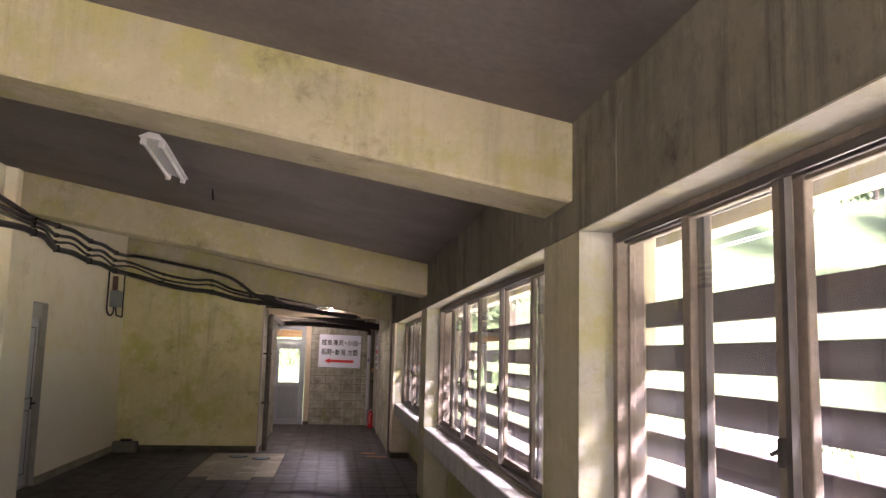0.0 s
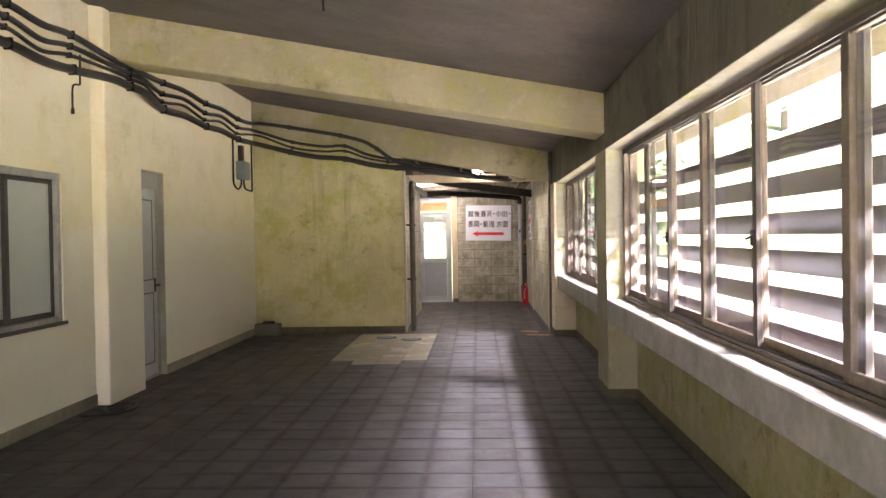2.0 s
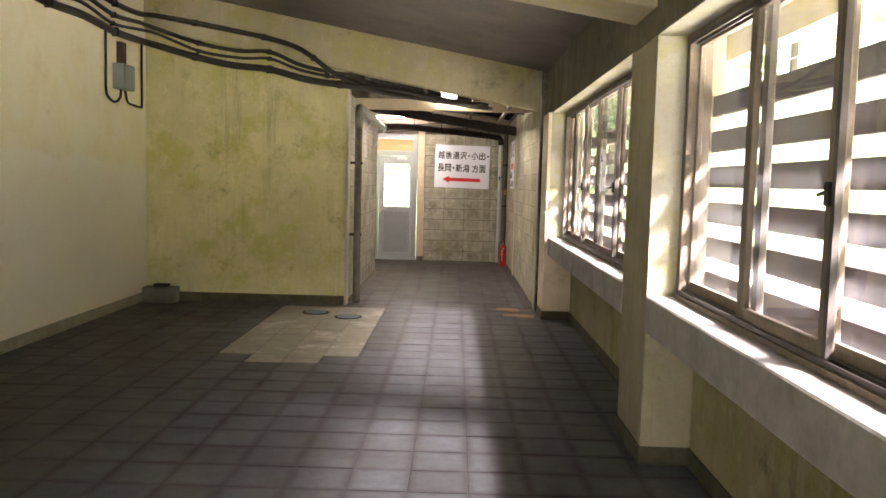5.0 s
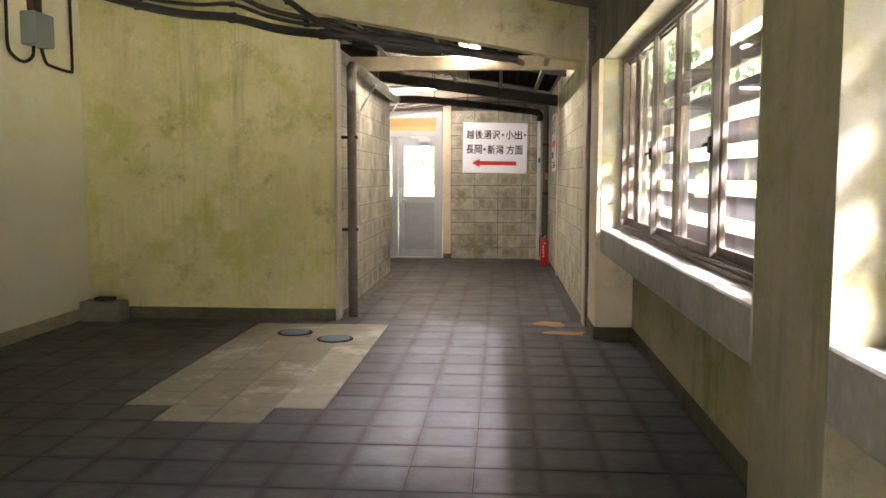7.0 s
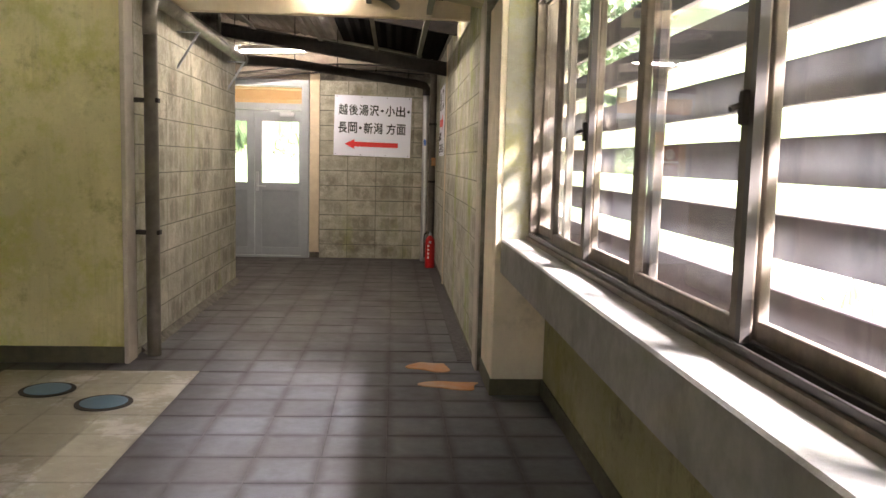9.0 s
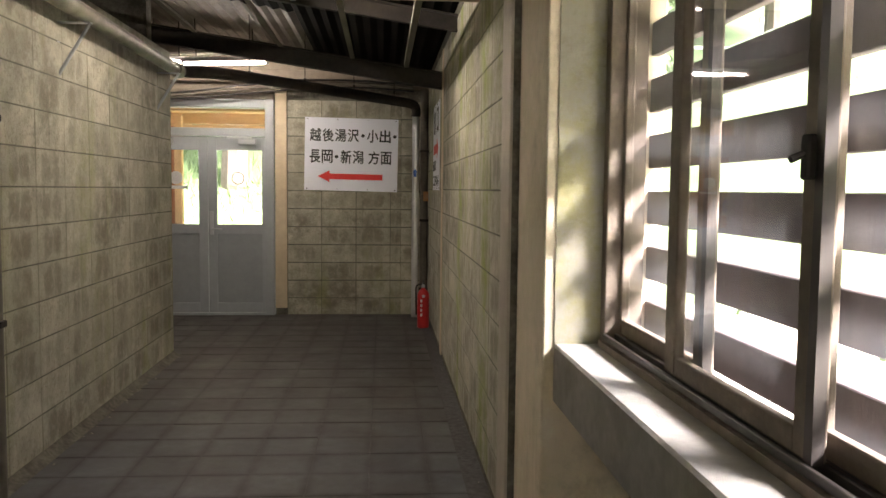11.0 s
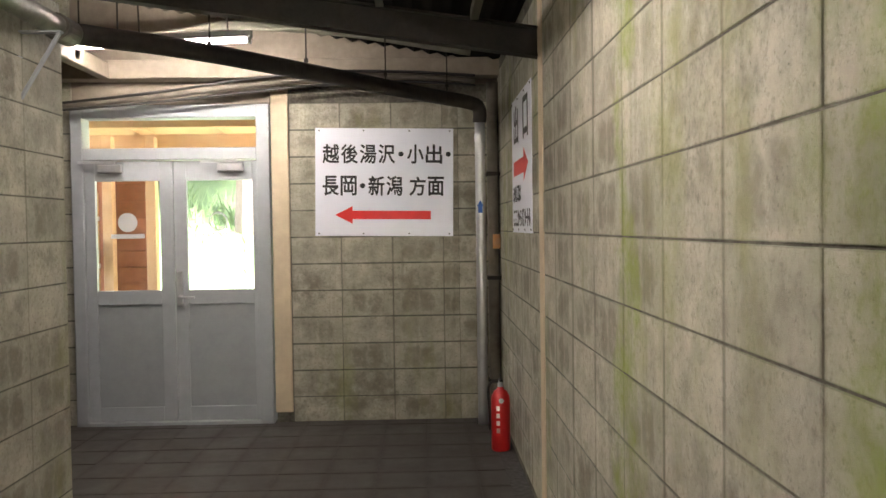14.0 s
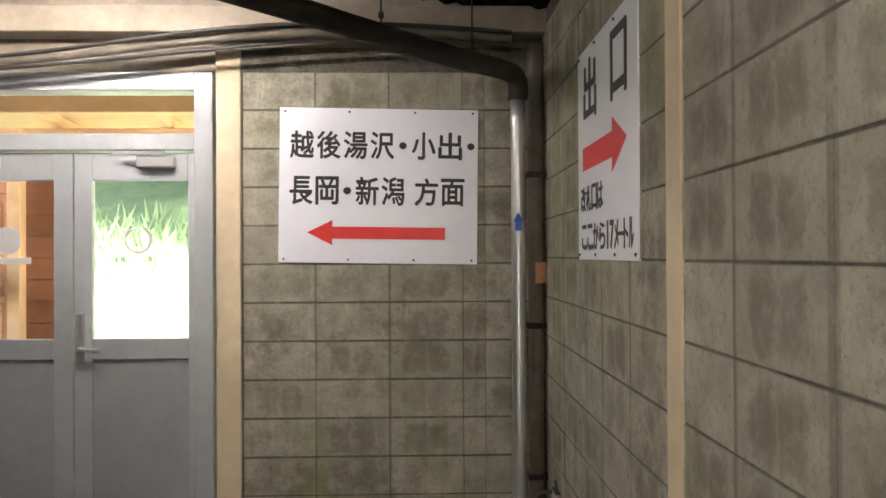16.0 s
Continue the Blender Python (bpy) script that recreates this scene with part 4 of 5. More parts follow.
sloped_beam("roof_joist", -4.1, 0.744, 18.95, 3.05, 2.36, 0.15, 0.08, M_IRON, "dark painted steel joist under the corridor roof")
sloped_beam("roof_joist", -1.9, 0.744, 17.55, 2.98, 2.60, 0.12, 0.06, M_IRON, "dark painted steel joist under the corridor roof")
setting("roof_joist_cream", bm_box(CORR_L - 0.1, 16.15, 2.51, 0.744, 16.22, 2.655, 0.006), M_BATTEN, "cream painted timber across the corridor", "joist")
for x, dz in ((-1.41, 0), (-0.68, 0), (-0.06, 0), (0.41, 0)):
    z = 2.60 - 0.142 * (x - 0.0)
    bm = bm_box(x - 0.02, 15.26, z, x + 0.02, 18.9, z + 0.006)
    bm_box(x - 0.02, 15.26, z + 0.006, x - 0.014, 18.9, z + 0.05, 0, bm)
    setting("purlin", bm, M_SKIRT, "grey steel angle purlin under the dark roof", "purlin")
setting("fascia_lobby", bm_box(-4.19, 21.02, 2.66, 0.744, 21.19, 2.80, 0.006), M_CREAMSTEEL, "cream painted timber rail above the door", "rail")
bm = bm_prism([(-4.19, 2.78), (-2.2, 2.70), (-2.2, 2.82), (-4.19, 2.90)], 20.42, 20.50)
setting("rail_lobby", bm, M_CREAMSTEEL, "cream painted timber under the lobby roof", "rail")
setting("rail_lobby", bm_box(-2.28, 19.1, 2.66, -2.2, 21.02, 2.78, 0.006), M_CREAMSTEEL, "cream painted timber under the lobby roof", "rail")

duct = thing("drain_pipe", "silver clad pipe along the top of the block wall", "pipe", "", (-1.50, 15.3, 0))
inv = Matrix.Translation((1.50, -15.3, 0))
part("riser", bm_tube([(-1.50, 15.33, 0.0), (-1.50, 15.33, 1.0), (-1.50, 15.33, 2.25)], 0.047, 14), M_RUSTPIPE, duct, "brown stained vertical pipe").matrix_basis = inv
part("pipe", bm_tube([(-1.50, 15.33, 2.2), (-1.50, 15.34, 2.40), (-1.50, 15.50, 2.465), (-1.50, 16.4, 2.46), (-1.50, 17.6, 2.45), (-1.50, 18.62, 2.44)], 0.05, 14), M_DUCT, duct).matrix_basis = inv
for z in (0.85, 1.75):
    part("clamp", bm_box(-1.62, 15.30, z, -1.445, 15.36, z + 0.03, 0.003), M_IRON, duct).matrix_basis = inv
part("coupling", bm_rod((-1.50, 18.55, 2.44), (-1.50, 18.70, 2.44), 0.062, 16), M_DUCT, duct).matrix_basis = inv
for y in (16.45, 18.45):
    bm = bm_box(-1.62, y - 0.02, 2.385, -1.43, y + 0.02, 2.393)
    bm_box(-1.622, y - 0.02, 2.08, -1.612, y + 0.02, 2.39, 0, bm)
    bm_rod((-1.615, y, 2.10), (-1.44, y, 2.385), 0.011, 6, bm)
    part("bracket", bm, M_STEEL, duct).matrix_basis = inv

black = thing("insulated_pipe", "black insulated pipe slung under the roof on rods", "pipe", "", (-0.5, 20.0, 2.5))
inv = Matrix.Translation((0.5, -20.0, -2.5))
part("pipe", bm_tube([(-1.50, 18.68, 2.44), (-1.44, 18.85, 2.46), (-1.15, 19.25, 2.49), (-0.5, 19.95, 2.48), (0.2, 20.70, 2.46), (0.50, 20.93, 2.44), (0.575, 20.985, 2.40), (0.58, 21.0, 2.30)], 0.052, 14), M_IRON, black).matrix_basis = inv
for u in (0.15, 0.40, 0.65, 0.88):
    x, y = -1.3 + 1.85 * u, 19.08 + 1.9 * u
    bm = bm_rod((x, y, 2.50), (x, y, 2.98 - 0.15 * (x + 0.5)), 0.005, 6)
    bm_rod((x - 0.012, y, 2.54), (x + 0.012, y, 2.54), 0.014, 8, bm)
    part("hanger", bm, M_IRON, black).matrix_basis = inv
down = thing("downpipe", "silver downpipe with a blue arrow in the corner", "pipe", "", (0.58, 21.0, 0))
part("pipe", bm_tube([(0, 0, 0.0), (0, 0, 1.2), (0, 0, 2.30)], 0.038, 14), M_ALU, down)
for z in (0.62, 1.30, 2.16):
    part("coupling", bm_rod((0, 0, z), (0, 0, z + 0.05), 0.042, 14), M_ALU, down)
bm = bm_box(-0.022, -0.043, 1.615, 0.012, -0.0385, 1.675)
bmesh.ops.create_cone(bm, cap_ends=True, segments=3, radius1=0.03, radius2=0.03, depth=0.004, matrix=pose(-0.005, -0.041, 1.68, 90, 0, 0))
part("arrow_label", bm, plain("blue_tape", (0.02, 0.10, 0.42), 0.5), down, "blue arrow label")
# brown tube added to stand in for the dark column beside the downpipe
dark = thing("drain_pipe", "dark brown upright tube added for the dark block corner", "pipe", "", (0.685, 21.1, 0))
part("pipe", bm_tube([(0, 0, 0.0), (0, 0, 1.2), (0, 0, 2.62)], 0.045, 12), M_RUSTPIPE, dark)
for z in (0.3, 1.1, 1.9):
    part("clamp", bm_box(-0.05, -0.05, z, 0.055, 0.06, z + 0.03, 0.003), M_IRON, dark)

# cables along the end wall
for k, (dz, r, rise) in enumerate(((0.0, 0.022, 0.0), (0.034, 0.012, 0.012), (-0.04, 0.011, -0.012))):
    c = thing("cable", "dark cable strung along the end wall", "cable", "cables above the door", (-1.2, 20.99 - 0.008 * k, 2.6))
    pts = [(-2.8, 0, -0.26 + dz), (-1.6, 0.0, -0.17 + dz - rise), (-0.63, 0, -0.085 + dz), (-0.08, 0, -0.02 + dz + rise), (0.56, 0.0, 0.04 + dz + rise), (1.2, 0.0, 0.05 + dz), (1.75, 0.02, 0.02 + dz)]
    part("sheath", bm_tube(pts, r, 8), M_RUSTPIPE if k == 0 else M_BLACK, c)
flex = thing("flexible_conduit", "grey ribbed flexible conduit under the lobby roof", "conduit", "", (-1.6, 20.7, 2.85))
part("sheath", bm_tube([(-0.9, 0, 0.02), (-0.4, 0, 0.03), (0.0, 0.02, 0.07), (0.4, 0.0, 0.12), (1.2, -0.02, 0.06), (2.1, 0, -0.08)], 0.032, 10), M_SKIRT, flex)

# ---- fire extinguisher ----
ext = thing("fire_extinguisher", "red fire extinguisher standing on the floor by the block wall", "extinguisher", "", (0.645, 20.27, 0))
cylinder = part("cylinder", bm_lathe([(0.058, 0.0), (0.064, 0.012), (0.064, 0.33), (0.060, 0.37), (0.045, 0.40), (0.024, 0.415), (0.02, 0.43)], 24), M_EXT, ext, smooth=True)
valve = part("valve", bm_lathe([(0.018, 0.43), (0.018, 0.455), (0.012, 0.46), (0.012, 0.475)], 12), M_ALU, ext)
bm = bm_box(-0.012, -0.075, 0.475, 0.012, 0.02, 0.485, 0.002)
bm_rod((0, -0.07, 0.482), (0, 0.0, 0.515), 0.006, 8, bm)
part("lever", bm, M_BLACK, valve)
part("hose", bm_tube([(-0.01, 0.015, 0.462), (-0.05, 0.02, 0.46), (-0.078, 0.015, 0.42), (-0.076, 0.01, 0.30), (-0.073, 0.0, 0.14)], 0.009, 8), M_BLACK, ext)
part("gauge", bm_rod((0.0, -0.066, 0.345), (0.0, -0.060, 0.345), 0.017, 16), M_ALU, cylinder)
for z in (0.28, 0.23, 0.18, 0.13):
    part("label_bar", bm_box(-0.034, -0.0645, z, -0.012, -0.0575, z + 0.03), M_WHITE, cylinder)

# small red plate and tag in the corner
tag = tagged(part("tag", bm_box(-0.004, -0.04, 0, 0, 0.04, 0.22, 0.001), M_WHITE), "narrow white tag with red bars on the block wall", "tag")
tag.location = (CORR_R - 0.001, 20.36, 1.24)
for z in (0.01, 0.07, 0.13, 0.19):
    part("bar", bm_box(-0.0055, -0.032, z, -0.0042, 0.032, z + 0.022), M_RED, tag)
plate = tagged(part("plate", bm_box(-0.04, -0.004, 0, 0.03, 0, 0.11, 0.001), M_ORANGE), "faded orange-red plate in the block corner", "plate")
plate.location = (0.715, 21.05, 1.34)

# ---- hall: cables on the walls ----
def wall_cable(r, along_wall, along_back, label="black cable clipped along the cream wall and the back wall"):
    c = thing("wall_cable", label, "cable", "bundle of wall cables", (-4.0, 9.0, 3.2))
    pts = [(x + 4.0, y - 9.0, z - 3.2) for x, y, z in along_wall + along_back]
    part("sheath", bm_tube(pts, r, 10), M_BLACK, c)
    for i, (x, y, z) in enumerate(along_wall[1:-1:2] + along_back[1:-2:2]):
        part("clip", bm_box(x + 4.0 - 0.03, y - 9.0 - 0.012, z - 3.2 - r - 0.008, x + 4.0 + r + 0.004, y - 9.0 + 0.012, z - 3.2 + r + 0.006, 0.004), M_IRON, c)
    return c


def wavy(z_at, sag, x=-4.03, bridge=3.3):
    """Clip points and sags between them, down the length of the left wall; they dip in front of the pilasters."""
    clips = [-3.5, -1.2, 0.9, 2.7, 3.35, 3.75, 4.15, 5.2, 6.7, 8.0, 9.0, 9.55, 9.95, 10.35, 11.85, 13.3, 14.75]
    out = []
    for i, y in enumerate(clips):
        proud = 3.3 < y < 4.2 or 9.4 < y < 10.4
        z = bridge if proud else z_at(y)
        px = -3.915 if proud else x
        out.append((px, y, z))
        if i < len(clips) - 1 and clips[i + 1] - y > 0.9:
            out.append((x + 0.01, (y + clips[i + 1]) / 2, z_at((y + clips[i + 1]) / 2) - sag))
    return out


TAIL = [(-1.15, 14.93, 2.60), (-0.55, 14.95, 2.53), (0.0, 15.05, 2.47), (0.15, 15.6, 2.50)]
wall_cable(0.030, wavy(lambda y: 3.43, 0.035, -4.03, 3.335), [(-3.90, 14.96, 3.45), (-3.45, 14.97, 3.38), (-3.0, 14.97, 3.30), (-2.62, 14.97, 3.23), (-2.25, 14.97, 3.13), (-2.02, 14.97, 3.00), (-1.80, 14.96, 2.84), (-1.50, 14.95, 2.70)] + TAIL)
wall_cable(0.024, wavy(lambda y: 3.33, 0.06, -4.04, 3.27), [(-3.90, 14.97, 3.30), (-3.4, 14.97, 3.14), (-2.9, 14.98, 3.06), (-2.55, 14.98, 3.06), (-2.2, 14.98, 2.92), (-1.85, 14.98, 2.84), (-1.55, 14.97, 2.80), (-1.3, 14.97, 2.70), (-0.8, 14.98, 2.58), (0.1, 15.1, 2.50)])
wall_cable(0.018, wavy(lambda y: 3.25, 0.07, -4.05, 3.22), [(-3.90, 14.99, 3.24), (-3.4, 14.99, 3.05), (-2.9, 15.0, 2.98), (-2.55, 15.0, 2.98), (-2.2, 15.0, 2.86), (-1.85, 15.0, 2.79), (-1.55, 14.99, 2.76), (-1.25, 14.99, 2.66), (-0.7, 15.0, 2.56), (0.1, 15.12, 2.46)])
wall_cable(0.040, wavy(lambda y: 3.12, 0.03, -4.03, 3.14), [(-3.90, 14.96, 3.10), (-3.45, 14.97, 2.98), (-3.0, 14.97, 2.89), (-2.55, 14.97, 2.85), (-2.1, 14.97, 2.74), (-1.7, 14.96, 2.69), (-1.35, 14.95, 2.66), (-0.9, 14.94, 2.61), (-0.45, 14.96, 2.53), (0.0, 15.1, 2.48)])

feed = thing("loose_wire", "thin dark wire hanging down the cream wall", "wire", "", (-4.06, 9.2, 3.0))
part("sheath", bm_tube([(0, 0.02, 0.30), (0, 0.015, 0.2), (0, 0.01, 0.06), (0.01, -0.02, 0.02), (0.01, -0.12, 0.0), (0.01, -0.155, -0.05), (0.01, -0.16, -0.24)], 0.009, 6), M_IRON, feed)
part("end_cap", bm_rod((0.01, -0.16, -0.27), (0.01, -0.16, -0.22), 0.016, 8), M_IRON, feed)

box = thing("switch_box", "green-grey metal switch box with looped conduit on the cream wall", "switch box", "", (LEFT, 14.25, 2.6))
M_BOX = plain("green_grey_enamel", (0.24, 0.27, 0.245), 0.45)
case = part("body", bm_box(0.001, -0.13, -0.11, 0.13, 0.17, 0.17, 0.008), M_BOX, box)
part("lid", bm_box(0.13, -0.12, -0.10, 0.14, 0.16, 0.16, 0.004), M_BOX, case)
part("riser", bm_box(0.001, -0.02, 0.172, 0.06, 0.12, 0.42, 0.004), plain("rust_brown_plate", (0.10, 0.05, 0.035), 0.7), box)
part("conduit", bm_tube([(0.03, -0.36, 0.55), (0.03, -0.36, 0.1), (0.03, -0.36, -0.14), (0.03, -0.30, -0.22), (0.04, -0.16, -0.26), (0.05, -0.04, -0.2), (0.05, -0.02, -0.11)], 0.014, 8), M_IRON, box)
part("conduit", bm_tube([(0.03, 0.64, 0.55), (0.03, 0.64, 0.1), (0.03, 0.64, -0.2), (0.03, 0.60, -0.25), (0.03, 0.3, -0.24), (0.05, 0.16, -0.22), (0.05, 0.10, -0.11)], 0.014, 8), M_IRON, box)

# ---- hall: unlit twin-tube fitting ----
fit_z = ceil_z(-1.7)
fx = thing("ceiling_light", "white twin-tube fluorescent fitting on the ceiling, unlit", "ceiling light", "", (-1.70, 6.50, fit_z))
fx.matrix_basis = Matrix.Translation((-1.70, 6.50, fit_z)) @ Euler((0, math.atan(0.172), radians(3))).to_matrix().to_4x4()
bm = bm_prism([(-0.035, -0.01), (0.035, -0.01), (0.10, -0.055), (0.095, -0.06), (0.03, -0.055), (-0.03, -0.055), (-0.095, -0.06), (-0.10, -0.055)], -0.66, 0.66)
part("housing", bm, M_WHITE, fx)
for x in (-0.065, 0.065):
    part("tube", bm_rod((x, -0.60, -0.085), (x, 0.60, -0.085), 0.016), plain("unlit_tube", (0.78, 0.78, 0.76), 0.25), fx)
    for y in (-0.62, 0.62):
        part("socket", bm_box(x - 0.02, y - 0.02, -0.105, x + 0.02, y + 0.02, -0.055, 0.003), M_WHITE, fx)
part("pull_cord", bm_rod((0.03, 0.66, -0.05), (0.03, 0.66, -0.14), 0.006, 6), M_IRON, fx)
for x, y in ((-1.52, 7.75), (-1.25, 12.4)):
    hook = tagged(part("ceiling_hook", bm_rod((0, 0, 0.0), (0.01, 0, -0.11), 0.008, 6), M_IRON), "small dark hook hanging from the ceiling", "hook")
    hook.location = (x, y, ceil_z(x))

# ---- hall: loose things on the floor ----
cb = thing("concrete_block", "grey hollow concrete block standing in the corner", "block", "", (-3.85, 14.93, 0))
bm = bm_box(-0.20, -0.10, 0, 0.20, 0.10, 0.19, 0.012)
part("body", bm, M_SKIRT, cb)
part("cap", bm_box(-0.08, -0.06, 0.19, 0.10, 0.06, 0.225, 0.01), M_IRON, cb)
coil = thing("cable_loop", "loop of black cable lying on the floor", "cable", "", (-3.78, 9.15, 0))
part("sheath", bm_tube([(-0.2, -0.25, 0.016), (0.0, -0.20, 0.016), (0.16, -0.02, 0.018), (0.15, 0.16, 0.03), (0.0, 0.24, 0.03), (-0.12, 0.14, 0.018), (-0.05, -0.05, 0.03), (0.12, -0.12, 0.04), (0.05, 0.3, 0.016)], 0.014, 8), M_BLACK, coil)
for i, (x, y) in enumerate(((-1.855, 14.42), (-1.445, 14.17))):
    lid = thing("floor_cover", "round blue-grey cover set in the pale floor patch", "cover", "floor covers", (x, y, 0.004))
    part("rim", bm_lathe([(0.155, 0.0), (0.155, 0.006), (0.13, 0.008)], 32), M_IRON, lid)
    part("plate", bm_lathe([(0.128, 0.0), (0.128, 0.0095), (0.10, 0.011)], 32), M_LID, lid)
for cx, cy, rx, ry in ((0.43, 15.06, 0.14, 0.13), (0.55, 14.60, 0.18, 0.10)):
    bm = bmesh.new()
    ring = [bm.verts.new((cx + rx * (1 + 0.25 * math.sin(3.1 * a + cx * 9)) * math.cos(a), cy + ry * (1 + 0.3 * math.cos(2.3 * a)) * math.sin(a), 0.0052)) for a in [2 * math.pi * i / 28 for i in range(28)]]
    bm.faces.new(ring)
    top = bmesh.ops.extrude_face_region(bm, geom=bm.faces[:])
    bmesh.ops.translate(bm, verts=[v for v in top["geom"] if isinstance(v, bmesh.types.BMVert)], vec=(0, 0, -0.005))
    tagged(part("paint_stain", bm, M_ORANGE), "dried orange paint spilt on the floor tiles", "stain", "paint stains")

# red letters down the grey door: plain bars
leaf = [o for o in bpy.data.objects["door_1"].children if o.name.startswith("door_leaf")][0]
for i in range(4):
    part("label_bar", bm_box(LEFT - 0.16, 10.72, 1.45 + 0.075 * i, LEFT - 0.1585, 10.77, 1.505 + 0.075 * i), M_RED, leaf)
part("closer", bm_box(LEFT - 0.16, 10.50, 2.07, LEFT - 0.10, 10.80, 2.13, 0.006), M_ALU, leaf)

# decals on the end door
M_FILM = plain("white_film", (0.8, 0.8, 0.8), 0.5)
for i, leaf in enumerate(o for o in bpy.data.objects["door_2"].children if o.name.startswith("door_leaf")):
    cx = -2.155 if i == 0 else -1.455
    bm = bmesh.new()
    bmesh.ops.create_cone(bm, cap_ends=True, segments=32, radius1=0.075, radius2=0.075, depth=0.0015, matrix=pose(cx, END + 0.005, 1.58, 90, 0, 0))
    if i == 1:
        bm.free()
        bm = bmesh.new()
        for k in range(24):
            a, b = 2 * math.pi * k / 24, 2 * math.pi * (k + 1) / 24
            quad = [bm.verts.new((cx + r * math.cos(t), END + 0.0045, 1.58 + r * math.sin(t))) for r, t in ((0.075, a), (0.06, a), (0.06, b), (0.075, b))]
            bm.faces.new(quad)
    part("decal", bm, M_FILM, leaf, "faint round decal on the glass")
    if i == 0:
        part("decal_strip", bm_box(cx - 0.13, END + 0.0042, 1.455, cx + 0.13, END + 0.0055, 1.49), M_FILM, leaf, "white strip decal on the glass")
    else:
        ob, (a, b) = lettering("decal_letters", "GUEST ONLY", 0.045, Matrix.Identity(4), M_FILM, leaf)
        ob.matrix_basis = Matrix.Translation((cx + 0.13, END + 0.0045, 1.46)) @ Matrix.Rotation(radians(180), 4, "Z") @ Matrix.Rotation(radians(90), 4, "X") @ Matrix.Diagonal((0.26 / (b - a), 1, 1, 1))

# ---- porch beyond the end door ----
porch = thing("porch", "new timber porch with a red-brown board wall", "porch", "", (-2.2, 22.6, 0))
inv = Matrix.Translation((2.2, -22.6, 0))


def porch_part(name, bm, material, label=""):
    ob = part(name, bm, material, porch, label)
    ob.matrix_basis = inv
    return ob


porch_part("deck", bm_box(-4.4, END + 0.17, -0.30, 0.6, 24.4, -0.02, 0.01), M_SKIRT)
for x, y in ((-2.96, 22.95), (-2.57, 23.05), (0.9, 24.3), (-4.2, 24.3)):
    porch_part("post", bm_box(x - 0.05, y - 0.05, -0.02, x + 0.05, y + 0.05, 2.45, 0.006), M_WOOD)
for y, z in ((22.1, 2.42), (23.2, 2.34), (24.3, 2.26)):
    porch_part("beam", bm_box(-4.4, y - 0.05, z, 0.6, y + 0.05, z + 0.15, 0.006), M_WOOD)
for x in (-3.6, -2.75, -1.9, -1.05, -0.2):
    bm = bm_prism([(x - 0.03, 0), (x + 0.03, 0), (x + 0.03, 0.09), (x - 0.03, 0.09)], 0, 3.1)
    bmesh.ops.transform(bm, verts=bm.verts, matrix=Matrix.Translation((0, END + 0.2, 2.62)) @ Matrix.Rotation(radians(-4), 4, "X"))
    porch_part("rafter", bm, M_WOOD)
bm = bm_box(-4.5, -0.0, 0.0, 0.7, 3.6, 0.03)
bmesh.ops.transform(bm, verts=bm.verts, matrix=Matrix.Translation((0, END + 0.17, 2.72)) @ Matrix.Rotation(radians(-4), 4, "X"))
porch_part("roof_board", bm, M_WOOD)
for k in range(14):
    porch_part("board", bm_box(-4.4, 23.06, 0.0 + 0.165 * k, -2.62, 23.085, 0.158 + 0.165 * k, 0.003), M_REDWOOD)
porch_part("backing", bm_box(-4.4, 23.087, 0.0, -2.62, 23.10, 2.30), M_REDWOOD)
shelf = thing("shelf", "white shelves on the porch wall", "shelf", "", (-3.42, 22.85, 1.0))
for z in (0.15, 0.62):
    part("board", bm_box(-0.25, -0.12, z, 0.35, 0.14, z + 0.045, 0.004), M_WHITE, shelf)
for s in (-0.23, 0.33):
    part("upright", bm_box(s - 0.015, 0.10, -1.0, s + 0.015, 0.14, 0.9, 0.003), M_WOOD, shelf)
M_BLUE = plain("blue_grey_plastic", (0.18, 0.24, 0.42), 0.35)
bottle = thing("bottle", "small blue-grey bottle on the white shelf", "bottle", "bottles on the shelf", (-3.32, 22.85, 1.196))
flask = part("body", bm_lathe([(0.035, 0.0), (0.037, 0.02), (0.037, 0.13), (0.015, 0.17), (0.013, 0.2)], 14), M_BLUE, bottle, smooth=True)
part("cap", bm_lathe([(0.016, 0.19), (0.016, 0.22)], 12), M_WHITE, flask)
for k in range(1, 4):
    copy_thing(bottle, Matrix.Translation((-3.32 + 0.085 * k, 22.85 - 0.02 * (k % 2), 1.196)))

# ---- outside ----
bm = bmesh.new()
N = 70
grid = []
for i in range(N + 1):
    line = []
    for j in range(N + 1):
        u, v = (i / N * 2 - 1), (j / N * 2 - 1)
        x, y = 10 + 400 * u * abs(u), 10 + 400 * v * abs(v)
        z = -0.32 + 0.25 * min(22.0, max(0.0, x - 18)) + min(26, 1.2 * max(0.0, x - 40)) * (1 - 0.06 * math.sin(y * 0.07))
        north = max(0.0, y - 27)
        z = max(z, -0.32 + min(30, 0.5 * north))
        line.append(bm.verts.new((x, y, z)))
    grid.append(line)
for i in range(N):
    for j in range(N):
        bm.faces.new((grid[i][j], grid[i + 1][j], grid[i + 1][j + 1], grid[i][j + 1]))
setting("ground", bm, M_GRAVEL, "pale gravel and grass rising to a wooded slope", "ground")


